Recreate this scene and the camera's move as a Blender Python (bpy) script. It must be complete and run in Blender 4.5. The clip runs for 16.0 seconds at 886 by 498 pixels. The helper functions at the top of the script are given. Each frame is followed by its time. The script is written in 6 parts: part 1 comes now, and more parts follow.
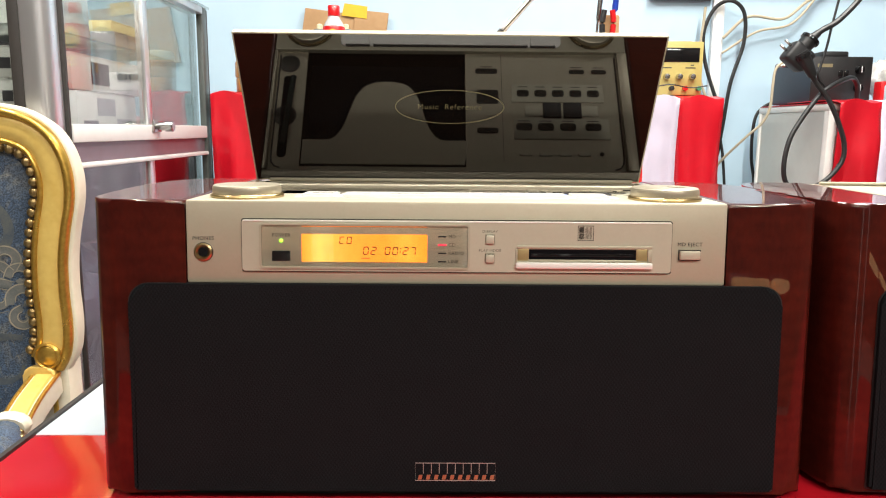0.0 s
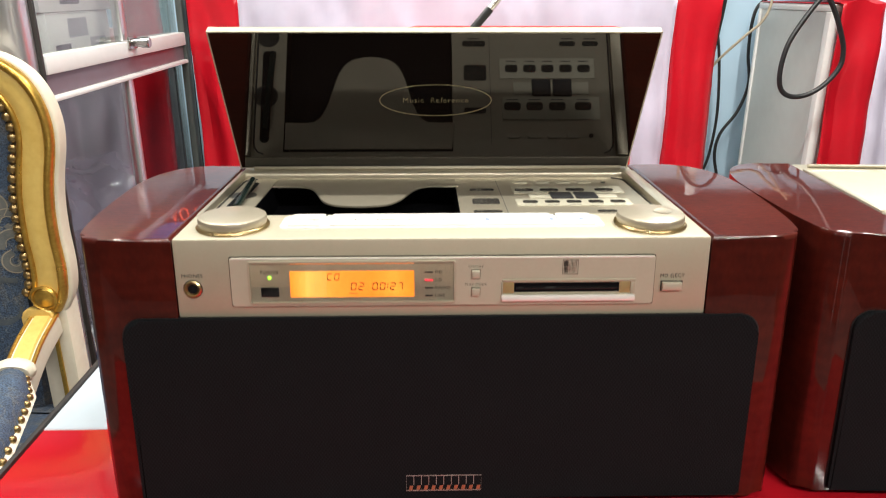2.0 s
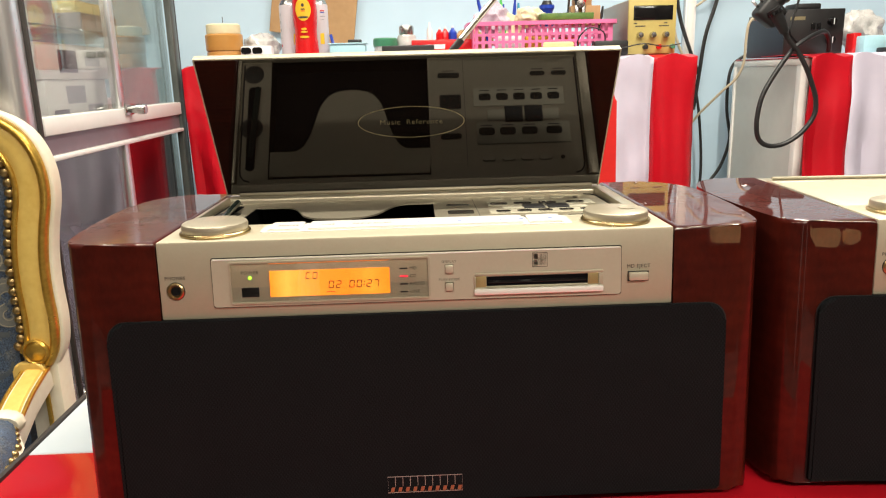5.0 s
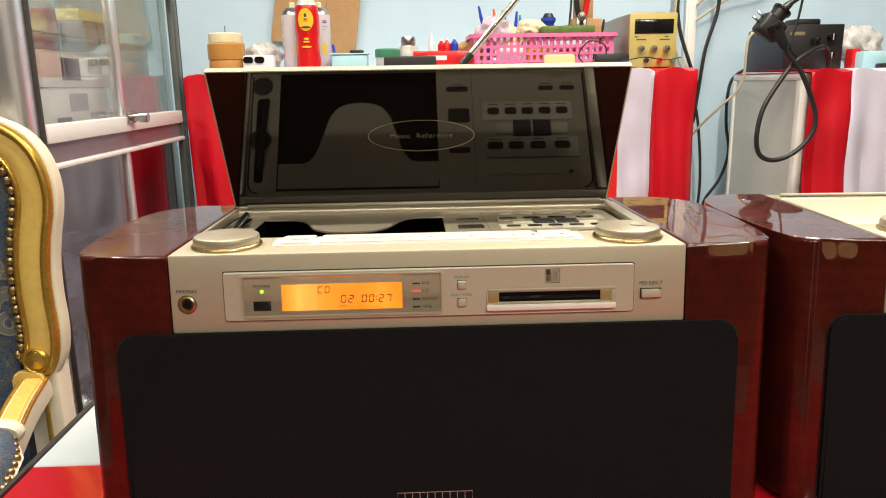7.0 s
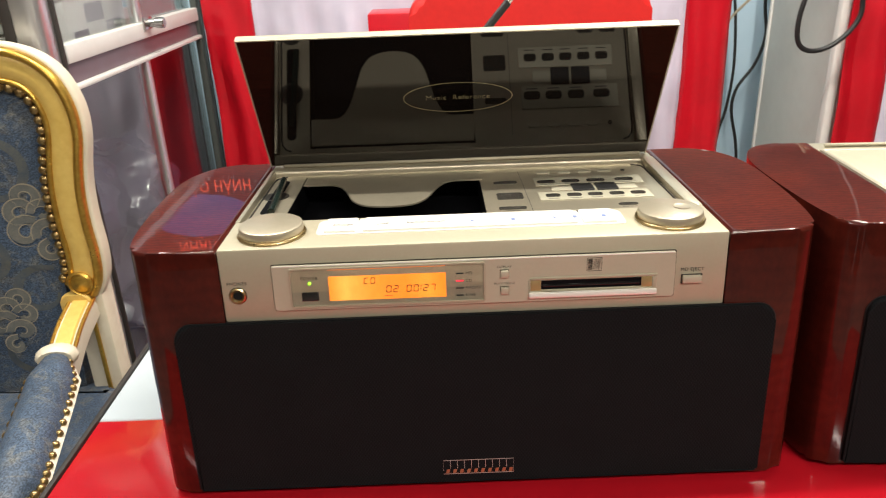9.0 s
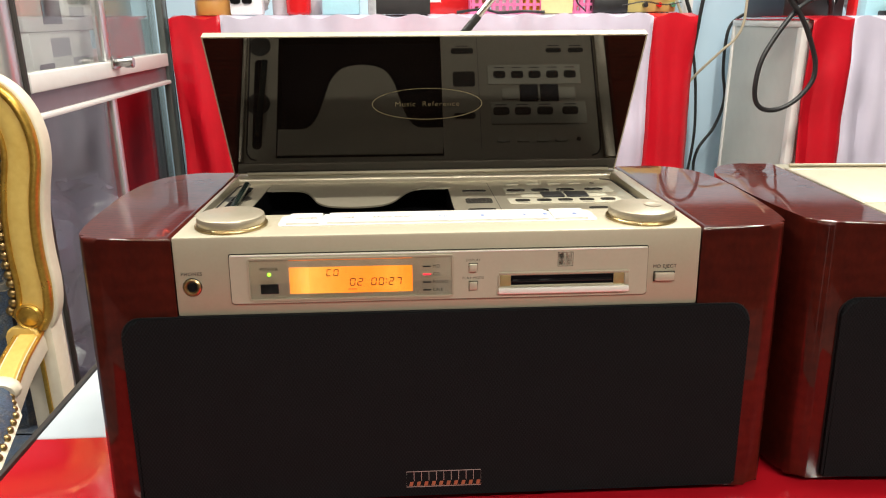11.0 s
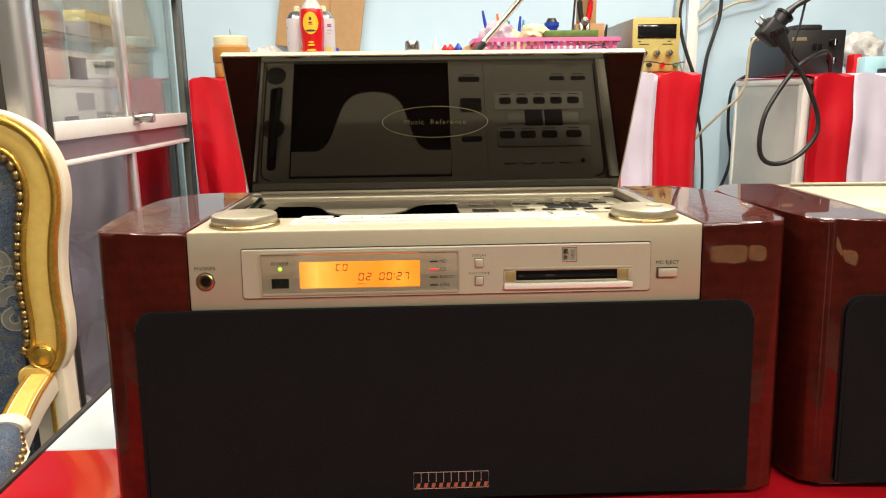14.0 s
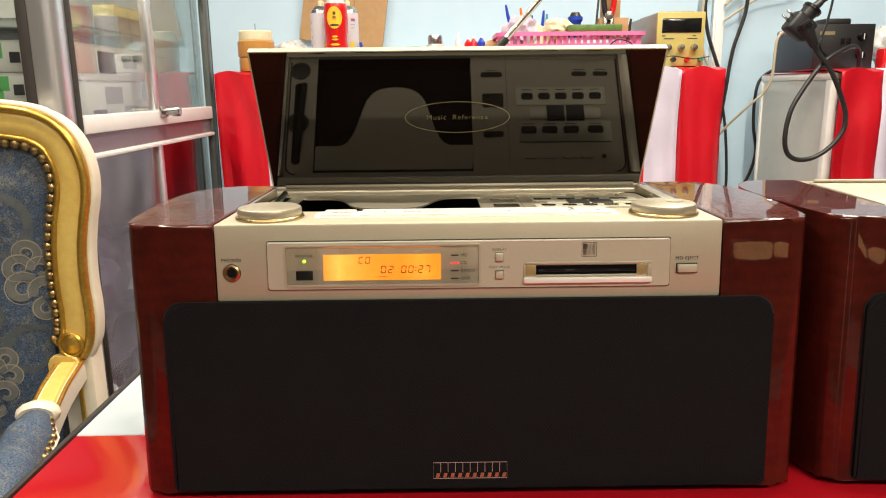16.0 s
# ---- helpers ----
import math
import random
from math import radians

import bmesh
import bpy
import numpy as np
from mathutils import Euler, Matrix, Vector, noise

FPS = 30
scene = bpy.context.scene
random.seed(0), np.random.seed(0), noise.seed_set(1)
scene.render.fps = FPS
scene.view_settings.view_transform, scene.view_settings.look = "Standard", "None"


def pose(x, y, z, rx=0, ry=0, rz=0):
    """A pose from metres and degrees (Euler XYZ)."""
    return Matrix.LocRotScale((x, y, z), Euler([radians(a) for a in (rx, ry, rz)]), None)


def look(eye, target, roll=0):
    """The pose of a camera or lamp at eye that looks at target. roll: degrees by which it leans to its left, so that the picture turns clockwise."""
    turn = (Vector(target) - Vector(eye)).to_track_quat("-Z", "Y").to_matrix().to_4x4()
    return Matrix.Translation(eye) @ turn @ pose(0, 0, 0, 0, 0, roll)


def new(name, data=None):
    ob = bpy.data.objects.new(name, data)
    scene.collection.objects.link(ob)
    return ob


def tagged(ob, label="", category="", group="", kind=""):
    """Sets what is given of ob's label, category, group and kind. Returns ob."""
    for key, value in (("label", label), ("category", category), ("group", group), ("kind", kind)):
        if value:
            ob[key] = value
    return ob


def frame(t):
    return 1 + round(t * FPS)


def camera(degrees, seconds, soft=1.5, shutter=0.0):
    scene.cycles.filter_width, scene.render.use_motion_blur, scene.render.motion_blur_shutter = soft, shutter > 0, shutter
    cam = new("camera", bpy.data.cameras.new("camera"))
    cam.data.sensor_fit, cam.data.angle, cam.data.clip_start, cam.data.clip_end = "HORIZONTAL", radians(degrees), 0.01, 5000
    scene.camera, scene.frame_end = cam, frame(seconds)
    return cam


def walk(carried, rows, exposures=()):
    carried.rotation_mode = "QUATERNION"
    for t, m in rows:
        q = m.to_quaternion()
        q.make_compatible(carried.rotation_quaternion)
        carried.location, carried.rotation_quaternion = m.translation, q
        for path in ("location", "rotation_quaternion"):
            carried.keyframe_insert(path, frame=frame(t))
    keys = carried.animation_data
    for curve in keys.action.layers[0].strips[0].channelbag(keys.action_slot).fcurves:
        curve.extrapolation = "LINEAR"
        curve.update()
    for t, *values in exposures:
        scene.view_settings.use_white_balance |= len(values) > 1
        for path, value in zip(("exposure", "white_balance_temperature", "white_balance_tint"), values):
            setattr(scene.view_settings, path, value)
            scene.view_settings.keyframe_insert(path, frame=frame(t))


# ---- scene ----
from mathutils.bvhtree import BVHTree

cam = camera(62.8, 16.0, soft=1.1, shutter=0.5)
PATH = [
    (0, (-0.0150, -0.4793, 0.2602), (0.0060, 1.4938, -0.0656), 0.5),
    (0.5, (-0.0150, -0.4792, 0.2622), (0.0040, 1.4949, -0.0636), 0.5),
    (1, (-0.0140, -0.4742, 0.2779), (-0.0010, 1.4704, -0.1884), -0.2),
    (1.5, (-0.0100, -0.4656, 0.3215), (0.0300, 1.4382, -0.2907), -0.3),
    (2, (-0.0120, -0.4567, 0.3700), (0.0340, 1.4277, -0.2980), 0.1),
    (2.5, (-0.0090, -0.4489, 0.3996), (0.0210, 1.4138, -0.3293), -0.3),
    (3, (-0.0010, -0.4403, 0.3921), (0.0440, 1.4107, -0.3651), -1.4),
    (3.5, (-0.0070, -0.4524, 0.3407), (0.0600, 1.4201, -0.3587), -1.2),
    (3.9, (-0.0070, -0.4719, 0.3329), (0.0780, 1.4295, -0.2841), -0.6),
    (4, (-0.0060, -0.4718, 0.3349), (0.0730, 1.4347, -0.2644), -0.9),
    (4.5, (-0.0030, -0.4893, 0.3269), (0.0630, 1.4487, -0.1651), -0.9),
    (5, (0.0040, -0.4926, 0.3221), (0.0590, 1.4518, -0.1462), -1.5),
    (5.2, (-0.0010, -0.4929, 0.3171), (0.0660, 1.4575, -0.1195), -1.5),
    (7.3, (-0.0080, -0.4903, 0.3270), (0.0580, 1.4585, -0.1186), -0.6),
    (7.5, (-0.0080, -0.4935, 0.3241), (0.0530, 1.4553, -0.1224), -0.2),
    (8, (-0.0110, -0.4909, 0.3330), (0.0580, 1.4551, -0.1254), -0.4),
    (8.5, (-0.0240, -0.4801, 0.3804), (-0.0080, 1.4103, -0.2710), -0.4),
    (9, (-0.0220, -0.4682, 0.4108), (-0.0210, 1.3722, -0.3719), -2.2),
    (9.2, (-0.0200, -0.4621, 0.4134), (-0.0010, 1.3736, -0.3820), -2.8),
    (11.3, (-0.0250, -0.4744, 0.3420), (0.0770, 1.4424, -0.2208), -0.2),
    (11.5, (-0.0260, -0.4788, 0.3353), (0.0630, 1.4467, -0.1980), -0.3),
    (12, (-0.0300, -0.4968, 0.3183), (0.0330, 1.4492, -0.1400), 0.2),
    (12.5, (-0.0250, -0.4955, 0.3062), (0.0280, 1.4556, -0.1334), 0.1),
    (13, (-0.0180, -0.4909, 0.3009), (0.0550, 1.4609, -0.1297), -0.3),
    (13.5, (-0.0180, -0.4919, 0.3010), (0.0620, 1.4615, -0.1197), -0.4),
    (14, (-0.0220, -0.4967, 0.3043), (0.0490, 1.4590, -0.1106), -0.7),
    (14.5, (-0.0210, -0.4975, 0.3063), (0.0390, 1.4598, -0.0976), -0.7),
    (15, (-0.0200, -0.5016, 0.3056), (0.0320, 1.4568, -0.0964), -0.8),
    (15.5, (-0.0220, -0.5056, 0.3058), (0.0000, 1.4497, -0.1160), -0.7),
    (16, (-0.0220, -0.5046, 0.3058), (-0.0100, 1.4482, -0.1240), -0.6),
]
walk(cam, [(t, look(eye, target, roll)) for t, eye, target, roll in PATH], [(0, 0.35, 5950, 10), (0.7, 0.3, 6050, 10), (1.0, 0.12, 6200, 10), (1.5, 0.14, 5750, 10), (2.0, 0.12, 5850, 10), (3.0, 0.08, 6150, 10), (4.0, 0.14, 5900, 10), (5.0, 0.05, 6450, 10), (8.0, -0.07, 6550, 10), (8.5, -0.04, 6100, 10), (9.2, -0.03, 6150, 10), (11.5, 0.03, 6100, 10), (12.5, 0.08, 6550, 10), (16.0, 0.08, 6550, 10)])

# ---- light ----
world = bpy.data.worlds.new("world")
world.use_nodes = True
world.node_tree.nodes["Background"].inputs[0].default_value = (0.75, 0.85, 1.0, 1)
world.node_tree.nodes["Background"].inputs[1].default_value = 0.05
scene.world = world


def tube_lamp(x, y, watts, along="x", colour=(1.0, 0.918, 0.775)):
    """A ceiling tube's light, 1.2 m long."""
    lamp = bpy.data.lights.new("ceiling_lamp", "AREA")
    lamp.shape, lamp.size, lamp.size_y, lamp.energy, lamp.color = "RECTANGLE", 1.2, 0.07, watts, colour
    ob = new("ceiling_lamp", lamp)
    ob.matrix_world = pose(x, y, 1.93, 0, 0, 0 if along == "x" else 90)
    return ob


tube_lamp(0.0, 0.3, 43)
tube_lamp(-1.2, 0.6, 31, "y")
tube_lamp(1.0, 0.95, 46, "y")
tube_lamp(0.0, -1.6, 21)
tube_lamp(-1.4, -1.9, 14)
tube_lamp(1.4, -1.9, 64)


# ---- materials ----
def material(name, colour, rough=0.5, metal=0.0, other=None, scale=20.0, amount=0.5, bump=0.0, bump_scale=200.0, coat=0.0, stretch=(1, 1, 1), emit=None, spec=0.5, grain=0.4):
    """A surface of two colours mixed by noise at two scales, with gloss that wanders and fine relief."""
    m = bpy.data.materials.new(name)
    m.use_nodes = True
    nodes, links = m.node_tree.nodes, m.node_tree.links
    p = nodes["Principled BSDF"]
    p.inputs["Roughness"].default_value, p.inputs["Metallic"].default_value = rough, metal
    p.inputs["Coat Weight"].default_value, p.inputs["Coat Roughness"].default_value = coat, 0.012
    p.inputs["Specular IOR Level"].default_value = spec
    where = nodes.new("ShaderNodeTexCoord")
    mapping = nodes.new("ShaderNodeMapping")
    mapping.inputs["Scale"].default_value = stretch
    links.new(where.outputs["Object"], mapping.inputs["Vector"])
    other = other or tuple(c * 0.8 for c in colour)
    big, small = nodes.new("ShaderNodeTexNoise"), nodes.new("ShaderNodeTexNoise")
    big.inputs["Scale"].default_value, big.inputs["Detail"].default_value = scale, 4
    small.inputs["Scale"].default_value, small.inputs["Detail"].default_value = scale * 7, 6
    for n in (big, small):
        links.new(mapping.outputs["Vector"], n.inputs["Vector"])
    blend = nodes.new("ShaderNodeMath")
    blend.operation = "MULTIPLY_ADD"
    blend.inputs[1].default_value = grain
    links.new(small.outputs["Fac"], blend.inputs[0])
    half = nodes.new("ShaderNodeMath")
    half.operation = "MULTIPLY"
    half.inputs[1].default_value = 1 - grain
    links.new(big.outputs["Fac"], half.inputs[0])
    links.new(half.outputs[0], blend.inputs[2])
    ramp = nodes.new("ShaderNodeMapRange")
    ramp.inputs["From Min"].default_value, ramp.inputs["From Max"].default_value = 0.36, 0.64
    ramp.inputs["To Max"].default_value = amount
    links.new(blend.outputs[0], ramp.inputs["Value"])
    mix = nodes.new("ShaderNodeMix")
    mix.data_type = "RGBA"
    mix.inputs["A"].default_value, mix.inputs["B"].default_value = (*colour, 1), (*other, 1)
    links.new(ramp.outputs[0], mix.inputs["Factor"])
    links.new(mix.outputs["Result"], p.inputs["Base Color"])
    gloss = nodes.new("ShaderNodeMapRange")
    gloss.inputs["To Min"].default_value, gloss.inputs["To Max"].default_value = rough * 0.8, min(1, rough * 1.25)
    links.new(blend.outputs[0], gloss.inputs["Value"])
    links.new(gloss.outputs[0], p.inputs["Roughness"])
    if bump:
        fine = nodes.new("ShaderNodeTexNoise")
        fine.inputs["Scale"].default_value, fine.inputs["Detail"].default_value = bump_scale, 3
        links.new(mapping.outputs["Vector"], fine.inputs["Vector"])
        relief = nodes.new("ShaderNodeBump")
        relief.inputs["Strength"].default_value, relief.inputs["Distance"].default_value = bump, 0.001
        links.new(fine.outputs["Fac"], relief.inputs["Height"])
        links.new(relief.outputs["Normal"], p.inputs["Normal"])
    if emit:
        links.new(mix.outputs["Result"], p.inputs["Emission Color"])
        p.inputs["Emission Strength"].default_value = emit
    return m


def glass(name, tint=(0.9, 0.97, 0.95), rough=0.0):
    m = bpy.data.materials.new(name)
    m.use_nodes = True
    nodes, links = m.node_tree.nodes, m.node_tree.links
    nodes.remove(nodes["Principled BSDF"])
    out = nodes["Material Output"]
    clear, shiny, mix = nodes.new("ShaderNodeBsdfTransparent"), nodes.new("ShaderNodeBsdfGlossy"), nodes.new("ShaderNodeMixShader")
    clear.inputs["Color"].default_value = (*tint, 1)
    shiny.inputs["Roughness"].default_value = rough
    facing, power, scaled = nodes.new("ShaderNodeLayerWeight"), nodes.new("ShaderNodeMath"), nodes.new("ShaderNodeMath")
    facing.inputs["Blend"].default_value = 0.5
    power.operation, scaled.operation = "POWER", "MULTIPLY_ADD"
    power.inputs[1].default_value = 3.2
    scaled.inputs[1].default_value, scaled.inputs[2].default_value = 0.85, 0.035
    links.new(facing.outputs["Facing"], power.inputs[0])
    links.new(power.outputs[0], scaled.inputs[0])
    links.new(scaled.outputs[0], mix.inputs[0])
    links.new(clear.outputs[0], mix.inputs[1])
    links.new(shiny.outputs[0], mix.inputs[2])
    links.new(mix.outputs[0], out.inputs["Surface"])
    return m


def lacquer(name, light, dark, figure=34.0, band=(9, 9, 0.9), ripple=0.5, wavy=0.00012, across="Y"):
    """Polished veneer under a thick clear coat, with rippled figure across the grain."""
    m = material(name, light, 0.3, 0, dark, 2.2, 1.0, coat=0.85, stretch=band, spec=0.05, grain=0.3)
    nodes, links = m.node_tree.nodes, m.node_tree.links
    mix = next(n for n in nodes if n.bl_idname == "ShaderNodeMix")
    p = nodes["Principled BSDF"]
    wave = nodes.new("ShaderNodeTexWave")
    wave.wave_type, wave.bands_direction = "BANDS", across
    wave.inputs["Scale"].default_value, wave.inputs["Distortion"].default_value = figure, 5
    wave.inputs["Detail"].default_value, wave.inputs["Detail Scale"].default_value = 2, 2.2
    where = nodes.new("ShaderNodeTexCoord")
    links.new(where.outputs["Object"], wave.inputs["Vector"])
    over = nodes.new("ShaderNodeMix")
    over.data_type, over.blend_type = "RGBA", "MULTIPLY"
    over.inputs["Factor"].default_value = ripple
    links.new(mix.outputs["Result"], over.inputs["A"])
    links.new(wave.outputs["Color"], over.inputs["B"])
    links.new(over.outputs["Result"], p.inputs["Base Color"])
    swell, relief = nodes.new("ShaderNodeTexNoise"), nodes.new("ShaderNodeBump")
    swell.inputs["Scale"].default_value, swell.inputs["Detail"].default_value = 38, 1.5
    links.new(where.outputs["Object"], swell.inputs["Vector"])
    relief.inputs["Strength"].default_value, relief.inputs["Distance"].default_value = 1.0, wavy
    links.new(swell.outputs["Fac"], relief.inputs["Height"])
    links.new(relief.outputs["Normal"], p.inputs["Coat Normal"])
    return m


def damask(name, ground, thread, pale):
    """Woven damask: scrolling tendrils and leaf shapes in a pale thread on a blue ground, with a fine weave."""
    m = material(name, ground, 0.55, 0, tuple(c * 1.7 for c in ground), 14, 0.8, bump=0.3, bump_scale=900)
    nodes, links = m.node_tree.nodes, m.node_tree.links
    p = nodes["Principled BSDF"]
    base = next(n for n in nodes if n.bl_idname == "ShaderNodeMix")
    where = nodes.new("ShaderNodeTexCoord")
    last = base.outputs["Result"]
    for scale, twist, middle, width, colour, amount in ((5.0, 1.6, 0.5, 0.03, thread, 0.3), (13.0, 2.0, 0.58, 0.03, thread, 0.3), (22.0, 2.4, 0.42, 0.012, pale, 0.3)):
        n = nodes.new("ShaderNodeTexNoise")
        n.inputs["Scale"].default_value, n.inputs["Detail"].default_value, n.inputs["Distortion"].default_value = scale, 1.5, twist
        links.new(where.outputs["Object"], n.inputs["Vector"])
        off = nodes.new("ShaderNodeMath")
        off.operation = "COMPARE"
        off.inputs[1].default_value, off.inputs[2].default_value = middle, width
        links.new(n.outputs["Fac"], off.inputs[0])
        wear = nodes.new("ShaderNodeTexNoise")
        wear.inputs["Scale"].default_value = 45
        links.new(where.outputs["Object"], wear.inputs["Vector"])
        k = nodes.new("ShaderNodeMath")
        k.operation = "MULTIPLY"
        links.new(off.outputs[0], k.inputs[0])
        worn = nodes.new("ShaderNodeMapRange")
        worn.inputs["From Min"].default_value, worn.inputs["From Max"].default_value, worn.inputs["To Max"].default_value = 0.35, 0.6, amount
        links.new(wear.outputs["Fac"], worn.inputs["Value"])
        links.new(worn.outputs[0], k.inputs[1])
        mix = nodes.new("ShaderNodeMix")
        mix.data_type = "RGBA"
        mix.inputs["B"].default_value = (*colour, 1)
        links.new(k.outputs[0], mix.inputs["Factor"])
        links.new(last, mix.inputs["A"])
        last = mix.outputs["Result"]
    fine = nodes.new("ShaderNodeTexNoise")
    fine.inputs["Scale"].default_value, fine.inputs["Detail"].default_value = 420, 2
    links.new(where.outputs["Object"], fine.inputs["Vector"])
    spread = nodes.new("ShaderNodeMapRange")
    spread.inputs["From Min"].default_value, spread.inputs["From Max"].default_value = 0.35, 0.65
    spread.inputs["To Min"].default_value, spread.inputs["To Max"].default_value = 0.45, 1.45
    links.new(fine.outputs["Fac"], spread.inputs["Value"])
    weave = nodes.new("ShaderNodeMix")
    weave.data_type, weave.blend_type = "RGBA", "MULTIPLY"
    weave.inputs["Factor"].default_value = 1.0
    links.new(last, weave.inputs["A"])
    links.new(spread.outputs[0], weave.inputs["B"])
    links.new(weave.outputs["Result"], p.inputs["Base Color"])
    return m


DAMASK = damask("blue_damask", (0.044, 0.066, 0.104), (0.22, 0.20, 0.145), (0.28, 0.255, 0.19))
SCROLL_THREAD = material("gold_thread", (0.115, 0.118, 0.105), 0.55, 0, (0.06, 0.078, 0.10), 45, 0.95, bump=0.3, bump_scale=900)
LEAF_THREAD = material("grey_gold_thread", (0.165, 0.165, 0.145), 0.55, 0, (0.10, 0.108, 0.108), 50, 0.9, bump=0.3, bump_scale=900)
VEIN_THREAD = material("pale_thread", (0.34, 0.30, 0.22), 0.5, 0, (0.22, 0.20, 0.155), 60, 0.8, bump=0.3, bump_scale=900)
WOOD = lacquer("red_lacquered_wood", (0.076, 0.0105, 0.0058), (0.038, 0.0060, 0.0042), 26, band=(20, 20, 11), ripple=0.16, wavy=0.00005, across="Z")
# Figured veneer for the tops; its lighter red also carries the overhead light.
WOOD_TOP_LIT = lacquer("figured_top_lit_red_lacquered_wood", (0.120, 0.015, 0.006), (0.070, 0.008, 0.004), 62, ripple=0.5, wavy=0.00003)
DECK = material("satin_champagne_metal", (0.52, 0.47, 0.355), 0.33, 0.72, (0.48, 0.43, 0.325), 60, 0.6, bump=0.05, bump_scale=2500)
KNOB_METAL = material("turned_champagne_metal", (0.50, 0.445, 0.335), 0.36, 0.6, (0.46, 0.41, 0.305), 60, 0.6, bump=0.05, bump_scale=2500)
SILVER = material("champagne_metal", (0.46, 0.42, 0.31), 0.48, 0.3, (0.425, 0.385, 0.28), 60, 0.6, bump=0.06, bump_scale=2500)
SILVER_LIGHT = material("pale_metal", (0.52, 0.49, 0.375), 0.46, 0.3, (0.485, 0.455, 0.345), 60, 0.6, bump=0.04, bump_scale=2500)
CHROME = material("bright_metal", (0.9, 0.88, 0.84), 0.13, 1.0, (0.84, 0.82, 0.78), 30, 0.5)
PEARL = material("pearl_white_metal", (0.86, 0.84, 0.78), 0.25, 0.15, (0.82, 0.8, 0.74), 30, 0.5, coat=0.3)
GOLD_METAL = material("gilt_metal", (0.62, 0.49, 0.27), 0.28, 1.0, (0.6, 0.42, 0.16), 60, 0.6)
BLACK = material("black_plastic", (0.010, 0.010, 0.011), 0.42, 0, (0.02, 0.02, 0.02), 40, 0.6)
BLACK_GLOSS = material("black_gloss", (0.006, 0.006, 0.007), 0.08, 0, (0.01, 0.01, 0.01), 40, 0.6)
WELL_BLACK = material("well_black", (0.004, 0.004, 0.005), 0.6, 0, (0.006, 0.006, 0.007), 40, 0.6, spec=0.03)
GREY_TEXT = material("grey_print", (0.045, 0.04, 0.036), 0.5, spec=0.2)
BLUE_TEXT = material("blue_print", (0.16, 0.22, 0.42), 0.5)
PALE_TEXT = material("pale_grey_print", (0.26, 0.25, 0.23), 0.5)
GOLD_PRINT = material("gold_print", (0.31, 0.275, 0.155), 0.4, 0.4)
RED_VINYL = material("red_vinyl", (0.48, 0.009, 0.017), 0.10, 0, (0.41, 0.006, 0.014), 5, 0.6, bump=0.03, bump_scale=25, coat=0.22)
WHITE_VINYL = material("white_vinyl", (0.54, 0.60, 0.64), 0.12, 0, (0.49, 0.55, 0.60), 6, 0.6, bump=0.02, bump_scale=40, coat=0.3)
RED_CLOTH = material("red_satin", (0.56, 0.007, 0.018), 0.3, 0, (0.48, 0.005, 0.015), 7, 0.7, bump=0.1, bump_scale=600)
WHITE_CLOTH = material("white_satin", (0.66, 0.62, 0.74), 0.45, 0, (0.60, 0.56, 0.70), 5, 0.7, bump=0.1, bump_scale=600)
WALL = material("blue_wall_paint", (0.52, 0.68, 0.80), 0.7, 0, (0.47, 0.63, 0.76), 1.6, 0.8, bump=0.12, bump_scale=90)
DARK_WALL = material("dark_wood_wall", (0.07, 0.045, 0.03), 0.5, 0, (0.04, 0.025, 0.018), 2, 0.8, stretch=(6, 6, 0.6))
PLASTER = material("white_plaster", (0.8, 0.8, 0.78), 0.8, 0, (0.74, 0.74, 0.72), 2, 0.7, bump=0.1, bump_scale=60)
FLOOR_TILE = material("floor_tile", (0.22, 0.20, 0.18), 0.25, 0, (0.18, 0.165, 0.145), 3, 0.7)
ALUMINIUM = material("aluminium", (0.74, 0.74, 0.75), 0.28, 0.85, (0.66, 0.66, 0.68), 14, 0.6, stretch=(1, 1, 0.1))
WHITE_PAINT = material("white_paint", (0.78, 0.77, 0.74), 0.35, 0, (0.70, 0.69, 0.66), 8, 0.6)
GREY_PANEL = material("grey_panel", (0.62, 0.63, 0.60), 0.35, 0, (0.56, 0.57, 0.54), 5, 0.7)
DARK_TRIM = material("dark_gasket", (0.03, 0.025, 0.022), 0.5)
PANE = glass("cabinet_glass", (0.86, 0.885, 0.87))
CREAM = material("cream_gilt_paint", (0.80, 0.57, 0.16), 0.32, 0.1, (0.68, 0.44, 0.10), 12, 0.9, coat=0.2)
IVORY = material("ivory_paint", (0.74, 0.68, 0.54), 0.35, 0, (0.66, 0.59, 0.44), 14, 0.7, coat=0.2)
GILT = material("gold_leaf", (0.66, 0.42, 0.08), 0.28, 0.8, (0.42, 0.24, 0.04), 25, 0.9, bump=0.15, bump_scale=120)
BRASS = material("brass_nail", (0.42, 0.30, 0.13), 0.3, 0.9, (0.25, 0.17, 0.07), 90, 0.8)
PALE_PRINT = material("pale_print", (0.5, 0.47, 0.42), 0.4, 0.3)
COPPER_PRINT = material("copper_print", (0.45, 0.24, 0.12), 0.35, 0.6)
BRASS_SATIN = material("satin_brass", (0.55, 0.43, 0.20), 0.35, 0.7, (0.48, 0.37, 0.17), 60, 0.6)
GRILLE = material("grille_cloth", (0.0076, 0.0084, 0.0093), 0.9, 0, (0.0100, 0.0108, 0.0118), 30, 0.7, bump=0.5, bump_scale=900, spec=0.07)
